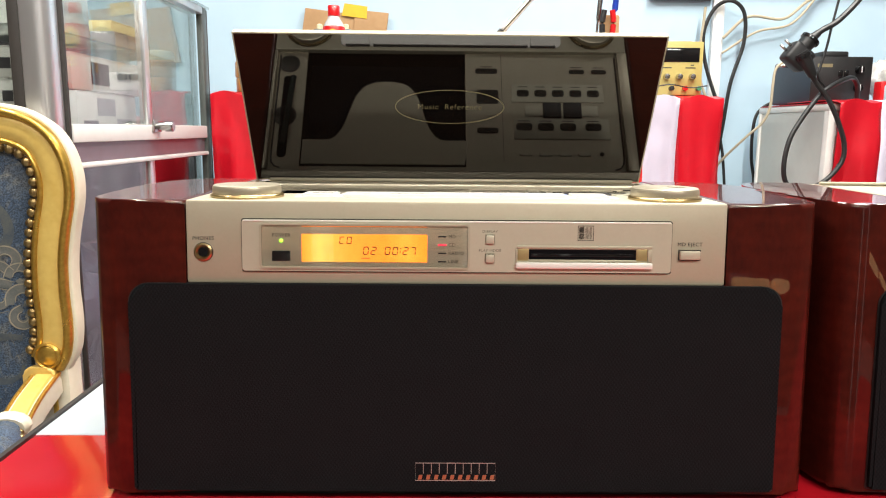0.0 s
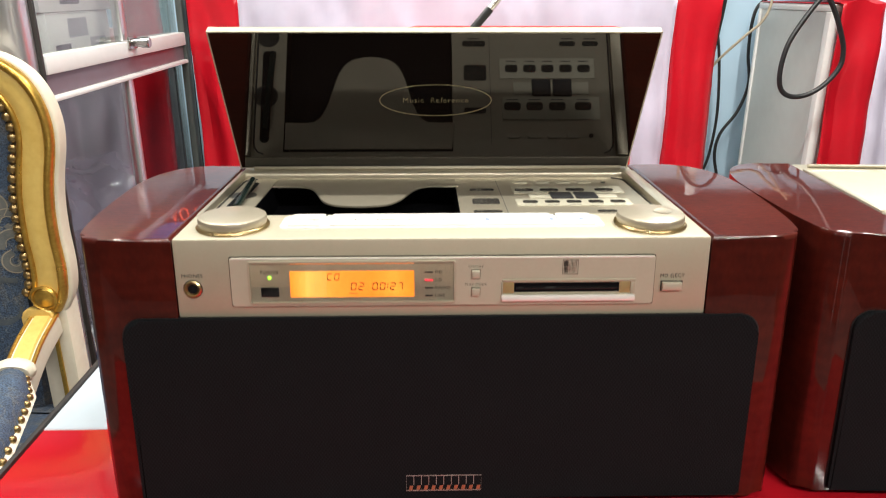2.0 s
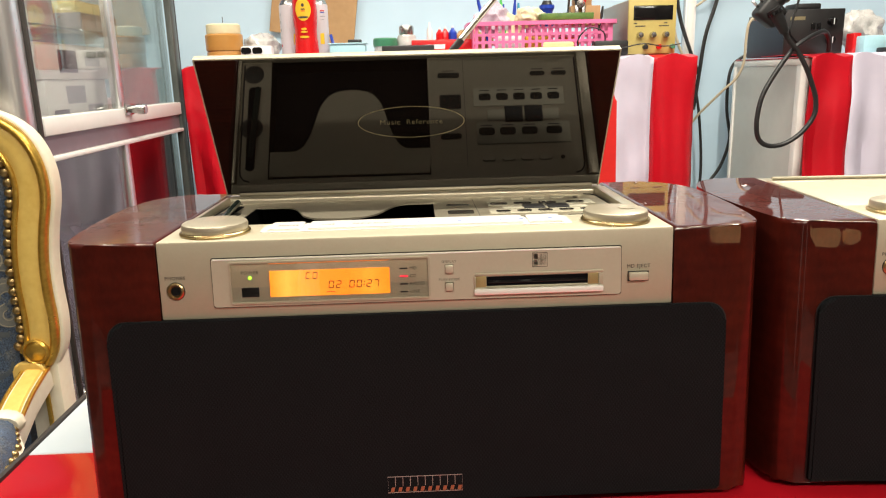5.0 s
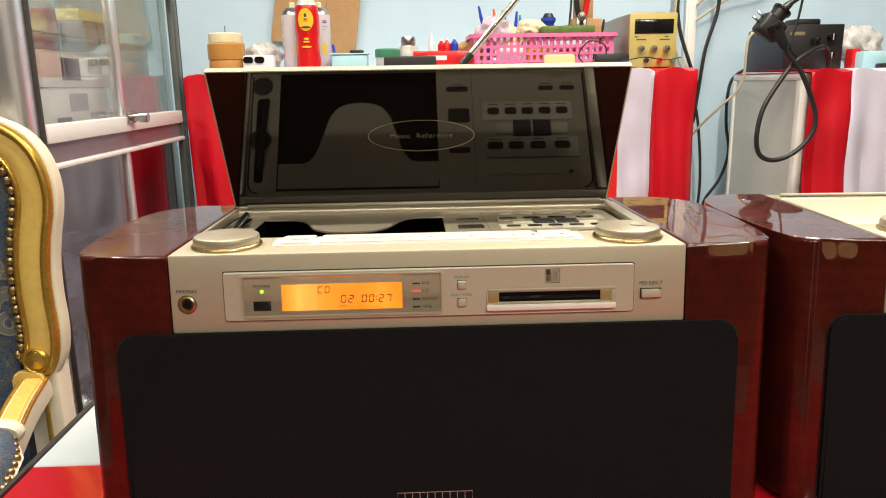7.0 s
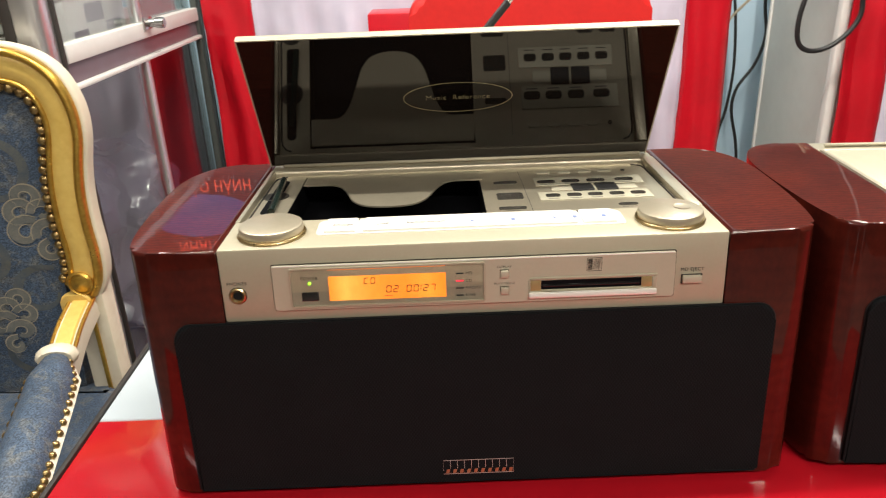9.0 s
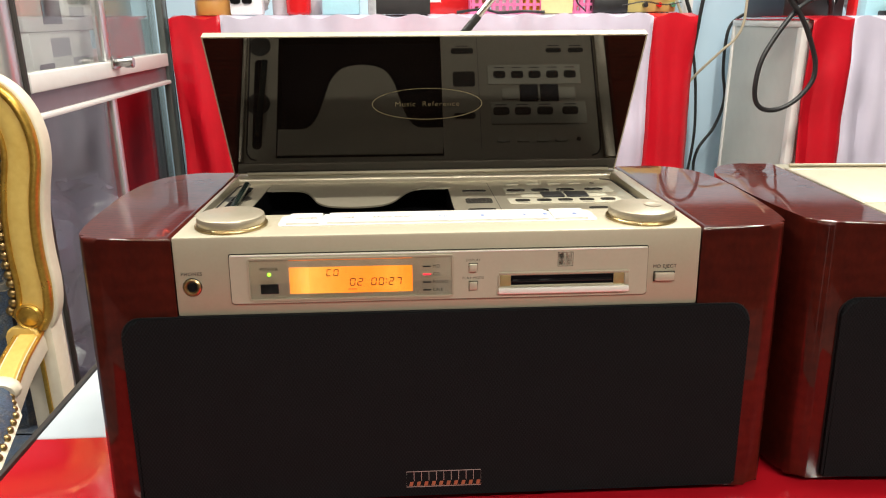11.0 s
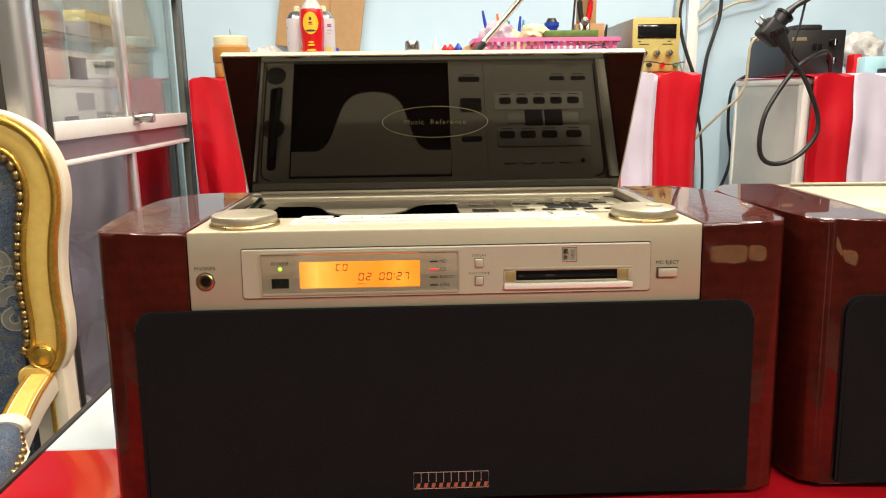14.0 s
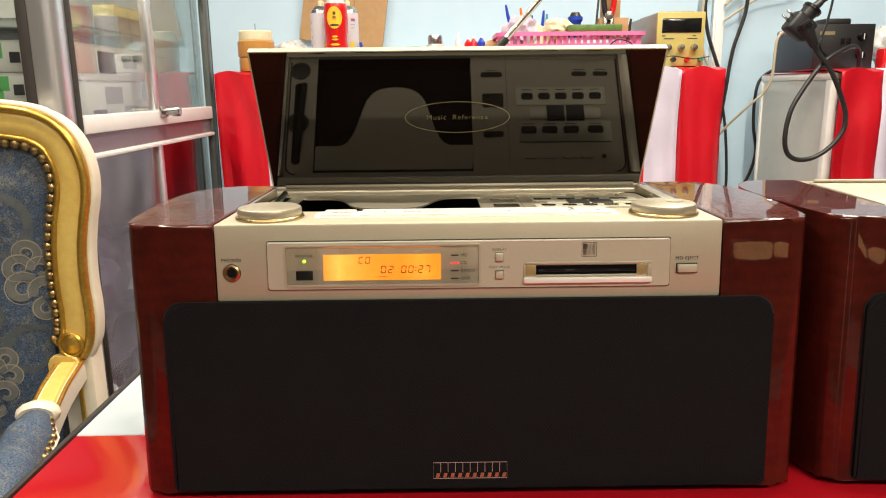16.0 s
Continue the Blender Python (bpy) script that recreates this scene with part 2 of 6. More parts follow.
def weave(m, scale, low, high):
    """Crossed diagonal threads over a cloth's colour."""
    nodes, links = m.node_tree.nodes, m.node_tree.links
    p = nodes["Principled BSDF"]
    mix = next(n for n in nodes if n.bl_idname == "ShaderNodeMix")
    where = nodes.new("ShaderNodeTexCoord")
    last = mix.outputs["Result"]
    for turn in (35, -35):
        turned, wave, spread, over = nodes.new("ShaderNodeMapping"), nodes.new("ShaderNodeTexWave"), nodes.new("ShaderNodeMapRange"), nodes.new("ShaderNodeMix")
        turned.inputs["Rotation"].default_value = (0, radians(turn), 0)
        wave.inputs["Scale"].default_value, wave.inputs["Distortion"].default_value = scale, 0.4
        spread.inputs["To Min"].default_value, spread.inputs["To Max"].default_value = low, high
        over.data_type, over.blend_type = "RGBA", "MULTIPLY"
        over.inputs["Factor"].default_value = 1.0
        links.new(where.outputs["Object"], turned.inputs["Vector"])
        links.new(turned.outputs["Vector"], wave.inputs["Vector"])
        links.new(wave.outputs["Fac"], spread.inputs["Value"])
        links.new(last, over.inputs["A"])
        links.new(spread.outputs[0], over.inputs["B"])
        last = over.outputs["Result"]
    links.new(last, p.inputs["Base Color"])


weave(GRILLE, 150, 0.78, 1.28)
DARK_GREEN = material("dark_green_plastic", (0.010, 0.018, 0.015), 0.2)
DARK_KEY = material("dark_key", (0.045, 0.042, 0.036), 0.14, 0, (0.03, 0.028, 0.025), 40, 0.5, coat=0.8)
GREY_METAL = material("grey_metal", (0.07, 0.066, 0.055), 0.3, 0.6, (0.05, 0.047, 0.04), 60, 0.6)
WINDOW_BED = material("window_bed", (0.78, 0.68, 0.48), 0.5, 0.0)
SCREEN = material("amber_screen", (1.0, 0.42, 0.05), 0.4, 0, (1.0, 0.31, 0.03), 40, 0.6, emit=0.75)


def backlight(m, x0, x1, stops):
    """Tints a lit screen along its length, as its lamps sit: stops are (share of the length, colour)."""
    nodes, links = m.node_tree.nodes, m.node_tree.links
    p, mix = nodes["Principled BSDF"], next(n for n in nodes if n.bl_idname == "ShaderNodeMix")
    where, split, span, ramp, over = (nodes.new("ShaderNode" + n) for n in ("TexCoord", "SeparateXYZ", "MapRange", "ValToRGB", "Mix"))
    links.new(where.outputs["Object"], split.inputs[0])
    links.new(split.outputs["X"], span.inputs["Value"])
    span.inputs["From Min"].default_value, span.inputs["From Max"].default_value = x0, x1
    while len(ramp.color_ramp.elements) < len(stops):
        ramp.color_ramp.elements.new(0.5)
    for e, (at, colour) in zip(ramp.color_ramp.elements, stops):
        e.position, e.color = at, (*colour, 1)
    over.data_type, over.blend_type = "RGBA", "MULTIPLY"
    over.inputs["Factor"].default_value = 1.0
    links.new(span.outputs[0], ramp.inputs[0])
    links.new(mix.outputs["Result"], over.inputs["A"])
    links.new(ramp.outputs[0], over.inputs["B"])
    links.new(over.outputs["Result"], p.inputs["Base Color"])
    links.new(over.outputs["Result"], p.inputs["Emission Color"])


backlight(SCREEN, -0.106, -0.0205, ((0.0, (1.0, 0.75, 0.4)), (0.14, (1.0, 1.25, 1.8)), (0.38, (1.0, 0.85, 0.7)), (0.66, (1.0, 0.7, 0.4)), (0.84, (1.0, 0.95, 0.8)), (1.0, (1.0, 0.7, 0.3))))
AMBER_SHADE = material("amber_shade", (1.0, 0.62, 0.28), 0.5, 0, (0.9, 0.5, 0.2), 20, 0.8, emit=1.5)
# Glows in place of the screen's light mirrored on the window bevel.
AMBER_REFLECTION = material("amber_reflection", (1.0, 0.3, 0.05), 0.4, emit=0.7)
LCD_DARK = material("lcd_segments", (0.05, 0.012, 0.003), 0.6)
LCD_RED = material("lcd_small_print", (0.5, 0.06, 0.02), 0.4)
LED_GREEN = material("green_lamp", (0.45, 1.0, 0.05), 0.3, emit=1.6)
LED_RED = material("red_lamp", (1.0, 0.03, 0.06), 0.3, emit=1.3)
DARK_MIRROR = material("dark_mirror", (0.006, 0.004, 0.003), 0.02, 0.0, (0.005, 0.003, 0.002), 10, 0.5, spec=0.66, coat=0.0)
RED_CHAIR = material("red_fabric", (0.68, 0.014, 0.010), 0.55, 0, (0.58, 0.010, 0.008), 12, 0.7, bump=0.15, bump_scale=500)
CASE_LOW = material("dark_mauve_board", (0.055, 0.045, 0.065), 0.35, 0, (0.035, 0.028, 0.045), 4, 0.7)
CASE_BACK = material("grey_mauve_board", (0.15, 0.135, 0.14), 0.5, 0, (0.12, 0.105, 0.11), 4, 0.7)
SMOKE = material("smoke_grey_frame", (0.07, 0.08, 0.075), 0.3, 0, (0.05, 0.057, 0.053), 8, 0.6)
MAUVE = material("mauve_laminate", (0.17, 0.115, 0.135), 0.2, 0, (0.14, 0.095, 0.11), 6, 0.6)
WHITE_CARD = material("white_card", (0.64, 0.63, 0.60), 0.45, 0, (0.56, 0.55, 0.53), 9, 0.6)
PALE_CARD = material("pale_card", (0.62, 0.63, 0.60), 0.3, 0, (0.52, 0.53, 0.51), 9, 0.8)
PINK_CARD = material("pink_card", (0.68, 0.52, 0.52), 0.5)
YELLOW_CARD = material("yellow_card", (0.68, 0.6, 0.3), 0.5)
DARK_PRINT = material("dark_print", (0.04, 0.04, 0.045), 0.4)
GREY_PRINT = material("grey_card_print", (0.3, 0.3, 0.31), 0.45)
GREEN_PRINT = material("green_card_print", (0.12, 0.45, 0.14), 0.45)
LILAC = material("lilac_card_print", (0.5, 0.4, 0.6), 0.45)
RED_PLASTIC = material("red_plastic", (0.6, 0.01, 0.012), 0.25, 0, (0.5, 0.008, 0.01), 20, 0.5, coat=0.3)
PINK_PLASTIC = material("pink_plastic", (0.80, 0.20, 0.42), 0.35, 0, (0.72, 0.16, 0.36), 20, 0.5)
CARDBOARD = material("cardboard", (0.46, 0.28, 0.13), 0.7, 0, (0.38, 0.22, 0.10), 8, 0.8, bump=0.1, bump_scale=200)
TAPE = material("tan_tape", (0.50, 0.25, 0.06), 0.35, 0, (0.44, 0.21, 0.05), 30, 0.6, coat=0.2)
CREAM_PAPER = material("cream_paper", (0.78, 0.70, 0.46), 0.6)
CAN_WHITE = material("can_white", (0.58, 0.53, 0.56), 0.3, 0, (0.52, 0.47, 0.51), 25, 0.5)
WHITE_PLASTIC = material("white_plastic", (0.76, 0.76, 0.77), 0.35, 0, (0.7, 0.7, 0.72), 25, 0.5)
BAG = material("clear_bag", (0.66, 0.65, 0.63), 0.2, 0, (0.4, 0.39, 0.38), 45, 0.9, bump=0.6, bump_scale=60, coat=0.6)
LILAC_BAG = material("lilac_bag", (0.62, 0.56, 0.66), 0.25, 0, (0.42, 0.30, 0.36), 30, 0.9, bump=0.5, bump_scale=60, coat=0.4)
BOARD_BLACK = material("dark_board_face", (0.02, 0.015, 0.015), 0.3)
SIGN_RED = material("sign_red", (0.95, 0.10, 0.05), 0.4, emit=3.0)
YELLOW = material("yellow_print", (0.80, 0.50, 0.03), 0.35)
PALE_BLUE = material("pale_blue_plastic", (0.42, 0.70, 0.78), 0.35)
GREEN_PLASTIC = material("green_plastic", (0.06, 0.24, 0.13), 0.35)
BLUE_PLASTIC = material("blue_plastic", (0.02, 0.06, 0.45), 0.3)
OLIVE = material("olive_green_board", (0.12, 0.22, 0.04), 0.4, 0, (0.05, 0.12, 0.03), 60, 0.8)
CYAN_PLASTIC = material("cyan_plastic", (0.05, 0.35, 0.55), 0.3)
LIME_PLASTIC = material("lime_plastic", (0.1, 0.6, 0.12), 0.3)
ORANGE_PLASTIC = material("orange_plastic", (0.75, 0.18, 0.03), 0.35)
STEEL = material("steel", (0.55, 0.54, 0.52), 0.25, 1.0, (0.4, 0.39, 0.38), 40, 0.6)
PSU_FACE = material("psu_cream_face", (0.50, 0.41, 0.13), 0.45, 0, (0.44, 0.35, 0.11), 20, 0.6)
PSU_CASE = material("psu_grey_case", (0.30, 0.27, 0.22), 0.45, 0.2, (0.36, 0.33, 0.28), 14, 0.7)
NAVY = material("navy_metal", (0.02, 0.03, 0.05), 0.45, 0, (0.03, 0.04, 0.06), 14, 0.7)
BEIGE_CABLE = material("beige_cable", (0.48, 0.42, 0.30), 0.5)
BUN = material("brown_bread", (0.48, 0.24, 0.08), 0.6, 0, (0.6, 0.4, 0.2), 22, 0.8)
SIGN_BACK = material("sign_back", (0.05, 0.01, 0.015), 0.4, 0, (0.04, 0.02, 0.05), 3, 0.8)
POSTER_BLUE = material("poster_blue", (0.03, 0.10, 0.42), 0.4, 0, (0.05, 0.22, 0.5), 3, 0.8, emit=0.5)
PURPLE_WRAP = material("purple_wrap", (0.055, 0.045, 0.085), 0.2, 0, (0.02, 0.017, 0.04), 9, 0.9, bump=0.5, bump_scale=22, coat=0.25)
PANE_CLEAR = glass("display_glass", (0.98, 0.98, 0.97))


# ---- building helpers ----
FLOOR, ORIGIN = -0.75, Matrix()


def section(dy, dz):
    """Starts a part of the shop whose numbers are counted from a point dy further back and dz higher than the table's front edge."""
    global FLOOR, ORIGIN
    FLOOR, ORIGIN = -0.75 - dz, pose(0, dy, dz)


def part(name, bm, mats, parent=None, label="", smooth=True, at=None):
    """Links a bmesh as one mesh object, under a thing or a part. smooth: round faces shade smooth, sharp edges stay."""
    me = bpy.data.meshes.new(name)
    bmesh.ops.recalc_face_normals(bm, faces=bm.faces)
    for f in bm.faces:
        f.smooth = smooth and len(f.verts) < 7
    if smooth:
        for e in bm.edges:
            if len(e.link_faces) == 2 and e.calc_face_angle(0) > 0.6:
                e.smooth = False
    bm.to_mesh(me)
    bm.free()
    for m in mats if isinstance(mats, (list, tuple)) else [mats]:
        me.materials.append(m)
    ob = new(name, me)
    ob.matrix_basis = at if at is not None else Matrix()
    if parent is not None:
        ob.parent = parent
    else:
        ob.matrix_basis = ORIGIN @ ob.matrix_basis
    if label:
        ob["label"] = label
    return ob


def thing(name, label, category, at=None, group="", kind=""):
    ob = new(name)
    ob.empty_display_size = 0.05
    ob.matrix_basis = ORIGIN @ (at if at is not None else Matrix())
    return tagged(ob, label, category, group, kind)


def box(x0, x1, y0, y1, z0, z1, bevel=0.0, bm=None, segments=2):
    bm = bm or bmesh.new()
    m = Matrix.LocRotScale(((x0 + x1) / 2, (y0 + y1) / 2, (z0 + z1) / 2), None, (x1 - x0, y1 - y0, z1 - z0))
    made = bmesh.ops.create_cube(bm, size=1, matrix=m)["verts"]
    if bevel:
        edges = list({e for v in made for e in v.link_edges})
        bmesh.ops.bevel(bm, geom=edges, offset=bevel, segments=segments, profile=0.5, affect="EDGES")
    return bm


def prism(outline, a, b, axis="z", bevel=0.0, bm=None, ends="both", segments=3):
    """An outline (pairs) drawn out from a to b along an axis; bevel rounds the rims at the ends named (both, a or b)."""
    bm = bm or bmesh.new()
    def place(u, v, w):
        return {"z": (u, v, w), "y": (u, w, v), "x": (w, u, v)}[axis]
    low = [bm.verts.new(place(u, v, a)) for u, v in outline]
    high = [bm.verts.new(place(u, v, b)) for u, v in outline]
    n = len(outline)
    f0, f1 = bm.faces.new(low), bm.faces.new(high)
    for i in range(n):
        bm.faces.new((low[i], low[(i + 1) % n], high[(i + 1) % n], high[i]))
    if bevel:
        edges = ([] if ends == "b" else list(f0.edges)) + ([] if ends == "a" else list(f1.edges))
        bmesh.ops.bevel(bm, geom=edges, offset=bevel, segments=segments, profile=0.5, affect="EDGES")
    return bm


def rounded(x0, x1, y0, y1, r, n=5):
    """A rectangle's outline with round corners; r is one radius or four (from the low left, turning left)."""
    r = r if isinstance(r, (tuple, list)) else (r,) * 4
    pts = []
    for (cx, cy, sx, sy, a), q in zip(((x0, y0, 1, 1, 180), (x1, y0, -1, 1, 270), (x1, y1, -1, -1, 0), (x0, y1, 1, -1, 90)), r):
        if q <= 0:
            pts.append((cx, cy))
            continue
        for i in range(n + 1):
            t = radians(a + 90 * i / n)
            pts.append((cx + sx * q + q * math.cos(t), cy + sy * q + q * math.sin(t)))
    return pts


def lathe(profile, bm=None, at=None, seg=32):
    """Turns (radius, height) pairs round z, closed at both ends."""
    bm = bm or bmesh.new()
    at = at or Matrix()
    rings = [[bm.verts.new(at @ Vector((max(r, 1e-5) * math.cos(2 * math.pi * i / seg), max(r, 1e-5) * math.sin(2 * math.pi * i / seg), z))) for i in range(seg)] for r, z in profile]
    for a, b in zip(rings, rings[1:]):
        for i in range(seg):
            bm.faces.new((a[i], a[(i + 1) % seg], b[(i + 1) % seg], b[i]))
    bm.faces.new(rings[0][::-1])
    bm.faces.new(rings[-1])
    return bm


def spline(pts, n=8, closed=False):
    """Points along a smooth curve through pts."""
    pts = [Vector(p) for p in pts]
    out, k = [], len(pts)
    for i in range(k if closed else k - 1):
        if closed:
            p0, p1, p2, p3 = (pts[(i + d) % k] for d in (-1, 0, 1, 2))
        else:
            p1, p2 = pts[i], pts[i + 1]
            p0 = pts[i - 1] if i else p1 * 2 - p2
            p3 = pts[i + 2] if i + 2 < k else p2 * 2 - p1
        for s in range(n):
            t = s / n
            out.append(0.5 * (2 * p1 + (p2 - p0) * t + (2 * p0 - 5 * p1 + 4 * p2 - p3) * t * t + (3 * p1 - p0 - 3 * p2 + p3) * t ** 3))
    if not closed:
        out.append(pts[-1])
    return out


def sweep(path, profile, bm=None, closed=False, up=(0, 0, 1), taper=None, mats=None):
    """Draws a closed profile of (across, up) pairs along a path."""
    bm = bm or bmesh.new()
    path, up = [Vector(p) for p in path], Vector(up)
    rings, n = [], len(path)
    for i, p in enumerate(path):
        a, b = (path[(i - 1) % n], path[(i + 1) % n]) if closed else (path[max(i - 1, 0)], path[min(i + 1, n - 1)])
        ahead = (b - a).normalized()
        side = ahead.cross(up)
        if side.length < 1e-3:
            side = ahead.cross(Vector((0.3, 1, 0)))
        side.normalize()
        top = side.cross(ahead)
        k = taper[i] if taper else 1
        rings.append([bm.verts.new(p + k * (u * side + v * top)) for u, v in profile])
    m = len(profile)
    for i in range(n if closed else n - 1):
        a, b = rings[i], rings[(i + 1) % n]
        for j in range(m):
            f = bm.faces.new((a[j], a[(j + 1) % m], b[(j + 1) % m], b[j]))
            if mats:
                f.material_index = mats[j]
    if not closed:
        bm.faces.new(rings[0][::-1])
        bm.faces.new(rings[-1])
    return bm


def circle(r, n=8):
    return [(r * math.cos(2 * math.pi * i / n), r * math.sin(2 * math.pi * i / n)) for i in range(n)]


def cable(name, pts, r, mat, label, category="cable", n=8):
    """A cable is one thing: its sheath along a smooth curve."""
    return tagged(part(name, sweep(spline(pts, n), circle(r, 10), up=(0.02, 1, 0.01)), mat), label, category)


def lettering(words, size, mat, parent, at, name="lettering", label="", depth=0.00008, align="CENTER"):
    """Words as a flat mesh, with the built-in font."""
    curve = bpy.data.curves.new(name, "FONT")
    curve.body, curve.size, curve.extrude, curve.align_x, curve.align_y = words, size, depth, align, "CENTER"
    curve.offset, curve.space_character = -0.003 * size if size < 0.006 else -0.02 * size if size < 0.02 else 0, 1.12
    ob = new(name, curve)
    bpy.context.view_layer.update()
    me = bpy.data.meshes.new_from_object(ob.evaluated_get(bpy.context.evaluated_depsgraph_get()))
    bpy.data.objects.remove(ob)
    bpy.data.curves.remove(curve)
    me.materials.clear()
    me.materials.append(mat)
    ob = new(name, me)
    ob.matrix_basis = at
    if parent is not None:
        ob.parent = parent
    if label:
        ob["label"] = label
    return ob


FRONT = pose(0, 0, 0, 90)          # turns flat words to face the room, towards -y


# ---- the room ----
tagged(part("floor", box(-2.6, 2.6, -3.2, 2.2, FLOOR - 0.1, FLOOR), FLOOR_TILE), "glossy dark beige tiled shop floor", "floor", kind="structure")
tagged(part("ceiling", box(-2.6, 2.6, -3.2, 2.2, 2.0, 2.1), PLASTER), "plain white plastered ceiling", "ceiling", kind="structure")
tagged(part("wall_north", box(-2.6, 2.6, 2.127, 2.2, FLOOR, 2.0), WALL), "pale blue painted wall behind the counters", "wall", kind="structure")
tagged(part("wall_south", box(-2.6, 2.6, -3.2, -3.1, FLOOR, 2.0), DARK_WALL), "plain dark wooden wall of the shop", "wall", kind="structure")
tagged(part("wall_west", box(-2.6, -2.5, -3.1, 2.127, FLOOR, 2.0), DARK_WALL), "dark wooden side wall of the shop", "wall", kind="structure")
tagged(part("wall_east", box(2.5, 2.6, -3.1, 2.127, FLOOR, 2.0), DARK_WALL), "dark wooden side wall of the shop", "wall", kind="structure")

# Unseen uprights, added to reflect as pale streaks in the second stereo's cheek.
for x0, x1 in ((0.12, 0.36), (-0.62, -0.52)):
    tagged(part("trim", box(x0, x1, -3.0995, -3.04, FLOOR, 2.0, 0.004), PLASTER), "unseen white upright, added for its streak in the lacquer", "trim", kind="structure")
for x, w, h in ((1.55, 0.09, 0.085), (1.70, 0.03, 0.07)):
    fitting = thing("wall_lamp", "small lit amber lamp on the dark wall", "lamp", pose(x, -3.0995, -0.125))
    part("back_plate", box(-w - 0.02, w + 0.02, 0, 0.012, -h / 2 - 0.02, h / 2 + 0.02, 0.003), STEEL, fitting)
    part("shade", prism(rounded(-w, w, -h / 2, h / 2, 0.02), 0.0122, 0.06, "y", 0.008, ends="b"), AMBER_SHADE, fitting, "glowing amber shade")

# ---- the table with its striped vinyl cover ----
def display_table():
    t = thing("display_table", "display table covered in glossy red and white vinyl", "table", pose(0.4, 0.1, FLOOR))
    def at(x, y, z):
        return x - 0.4, y - 0.1, z - FLOOR
    edge = lambda y: -0.357
    def strip(y0, y1):
        outline = [(edge(y0), y0), (1.35, y0), (1.35, y1), (edge(y1), y1)]
        return [at(x, y, 0)[:2] for x, y in outline]
    part("cover_stripe", prism(strip(-0.23, 0.111), -FLOOR - 0.012, -FLOOR, bevel=0.003), RED_VINYL, t, "red glossy vinyl stripe")
    part("cover_stripe", prism(strip(0.1112, 0.46), -FLOOR - 0.012, -FLOOR, bevel=0.003), WHITE_VINYL, t, "white glossy vinyl stripe")
    part("cover_hem", box(-0.7625, -0.7575, -0.33, 0.36, -FLOOR - 0.012, -FLOOR + 0.001, 0.001), DARK_TRIM, t, "thin dark hem along the edge")
    part("tabletop", box(-0.74, 0.93, -0.32, 0.34, -FLOOR - 0.04, -FLOOR - 0.0125, 0.003), DARK_TRIM, t, "dark board under the cover")
    for x in (-0.68, 0.87):
        for y in (-0.27, 0.28):
            part("leg", box(x - 0.025, x + 0.025, y - 0.025, y + 0.025, 0, -FLOOR - 0.04, 0.003), WHITE_PAINT, t)
    return t


display_table()


# ---- the stereo ----
def side_outline(s):
    """Plan of a wooden cheek, s = -1 left or 1 right: square inside, round at the front corner, swept in towards the back."""
    pts = spline([(0.2445, 0.003, 0), (0.2515, 0.0135, 0), (0.2575, 0.043, 0), (0.262, 0.09, 0), (0.264, 0.145, 0), (0.2595, 0.183, 0), (0.2475, 0.208, 0), (0.231, 0.221, 0), (0.212, 0.2265, 0)], 4)
    plan = [(0.1855, 0.0), (0.2335, 0.0), (0.2365, 0.0)] + [(p.x, p.y) for p in pts] + [(0.1855, 0.227)]
    return [(s * x, y) for x, y in plan]


def slope(bm):
    """The top of the set rises towards the back by 56 mm in a metre."""
    for v in bm.verts:
        if v.co.z > 0.2 - 0.01 or v.co.z < 0.02:
            v.co.z += (0.056 if v.co.z > 0.02 else 0.06) * max(0.0, v.co.y)
    return bm


def deck(bm, proud=1.0):
    """The control deck falls back less steeply than the case; proud scales how far keys stand up from it."""
    for v in bm.verts:
        if v.co.z > 0.2105:
            v.co.z = 0.2105 + (v.co.z - 0.2105) * proud
        v.co.z += 0.04 * max(0.0, v.co.y - 0.0582)
    return bm


def rim(outline, width, axis_at, depth, bm=None):
    """A frame standing on the front face round an outline of (x, z)."""
    bm = bm or bmesh.new()
    return sweep([(x, axis_at, z) for x, z in outline], [(-width / 2, -depth), (width / 2, -depth), (width / 2, 0), (-width / 2, 0)], bm, closed=True, up=(0, 1, 0))


SEGMENTS = {"0": "abcdef", "1": "bc", "2": "abged", "3": "abgcd", "4": "fgbc", "5": "afgcd", "6": "afgedc", "7": "abc", "8": "abcdefg", "9": "abcdfg", "C": "afed", "D": "abcdef"}


def segment_digits(words, x, z, w, h, pitch, lean=0.12):
    """Seven-bar figures of a liquid crystal display on a plane facing -y."""
    bm = bmesh.new()
    t = h * 0.115
    for c in words:
        if c == ":":
            for q in (0.3, 0.7):
                box(x - pitch * 0.05, x - pitch * 0.05 + t * 1.2, -0.0001, 0, z + q * h, z + q * h + t * 1.2, bm=bm)
            x += pitch * 0.35
            continue
        bars = {"a": (t, w - t, h - t, h), "d": (t, w - t, 0, t), "g": (t, w - t, h / 2 - t / 2, h / 2 + t / 2), "f": (0, t, h / 2 + t * .6, h - t * .6), "e": (0, t, t * .6, h / 2 - t * .6), "b": (w - t, w, h / 2 + t * .6, h - t * .6), "c": (w - t, w, t * .6, h / 2 - t * .6)}
        for s in SEGMENTS.get(c, ""):
            a, b, lo, hi = bars[s]
            box(x + a, x + b, -0.0001, 0, z + lo, z + hi, bm=bm)
        x += pitch
    for v in bm.verts:
        v.co.x += lean * (v.co.z - z)
    return bm


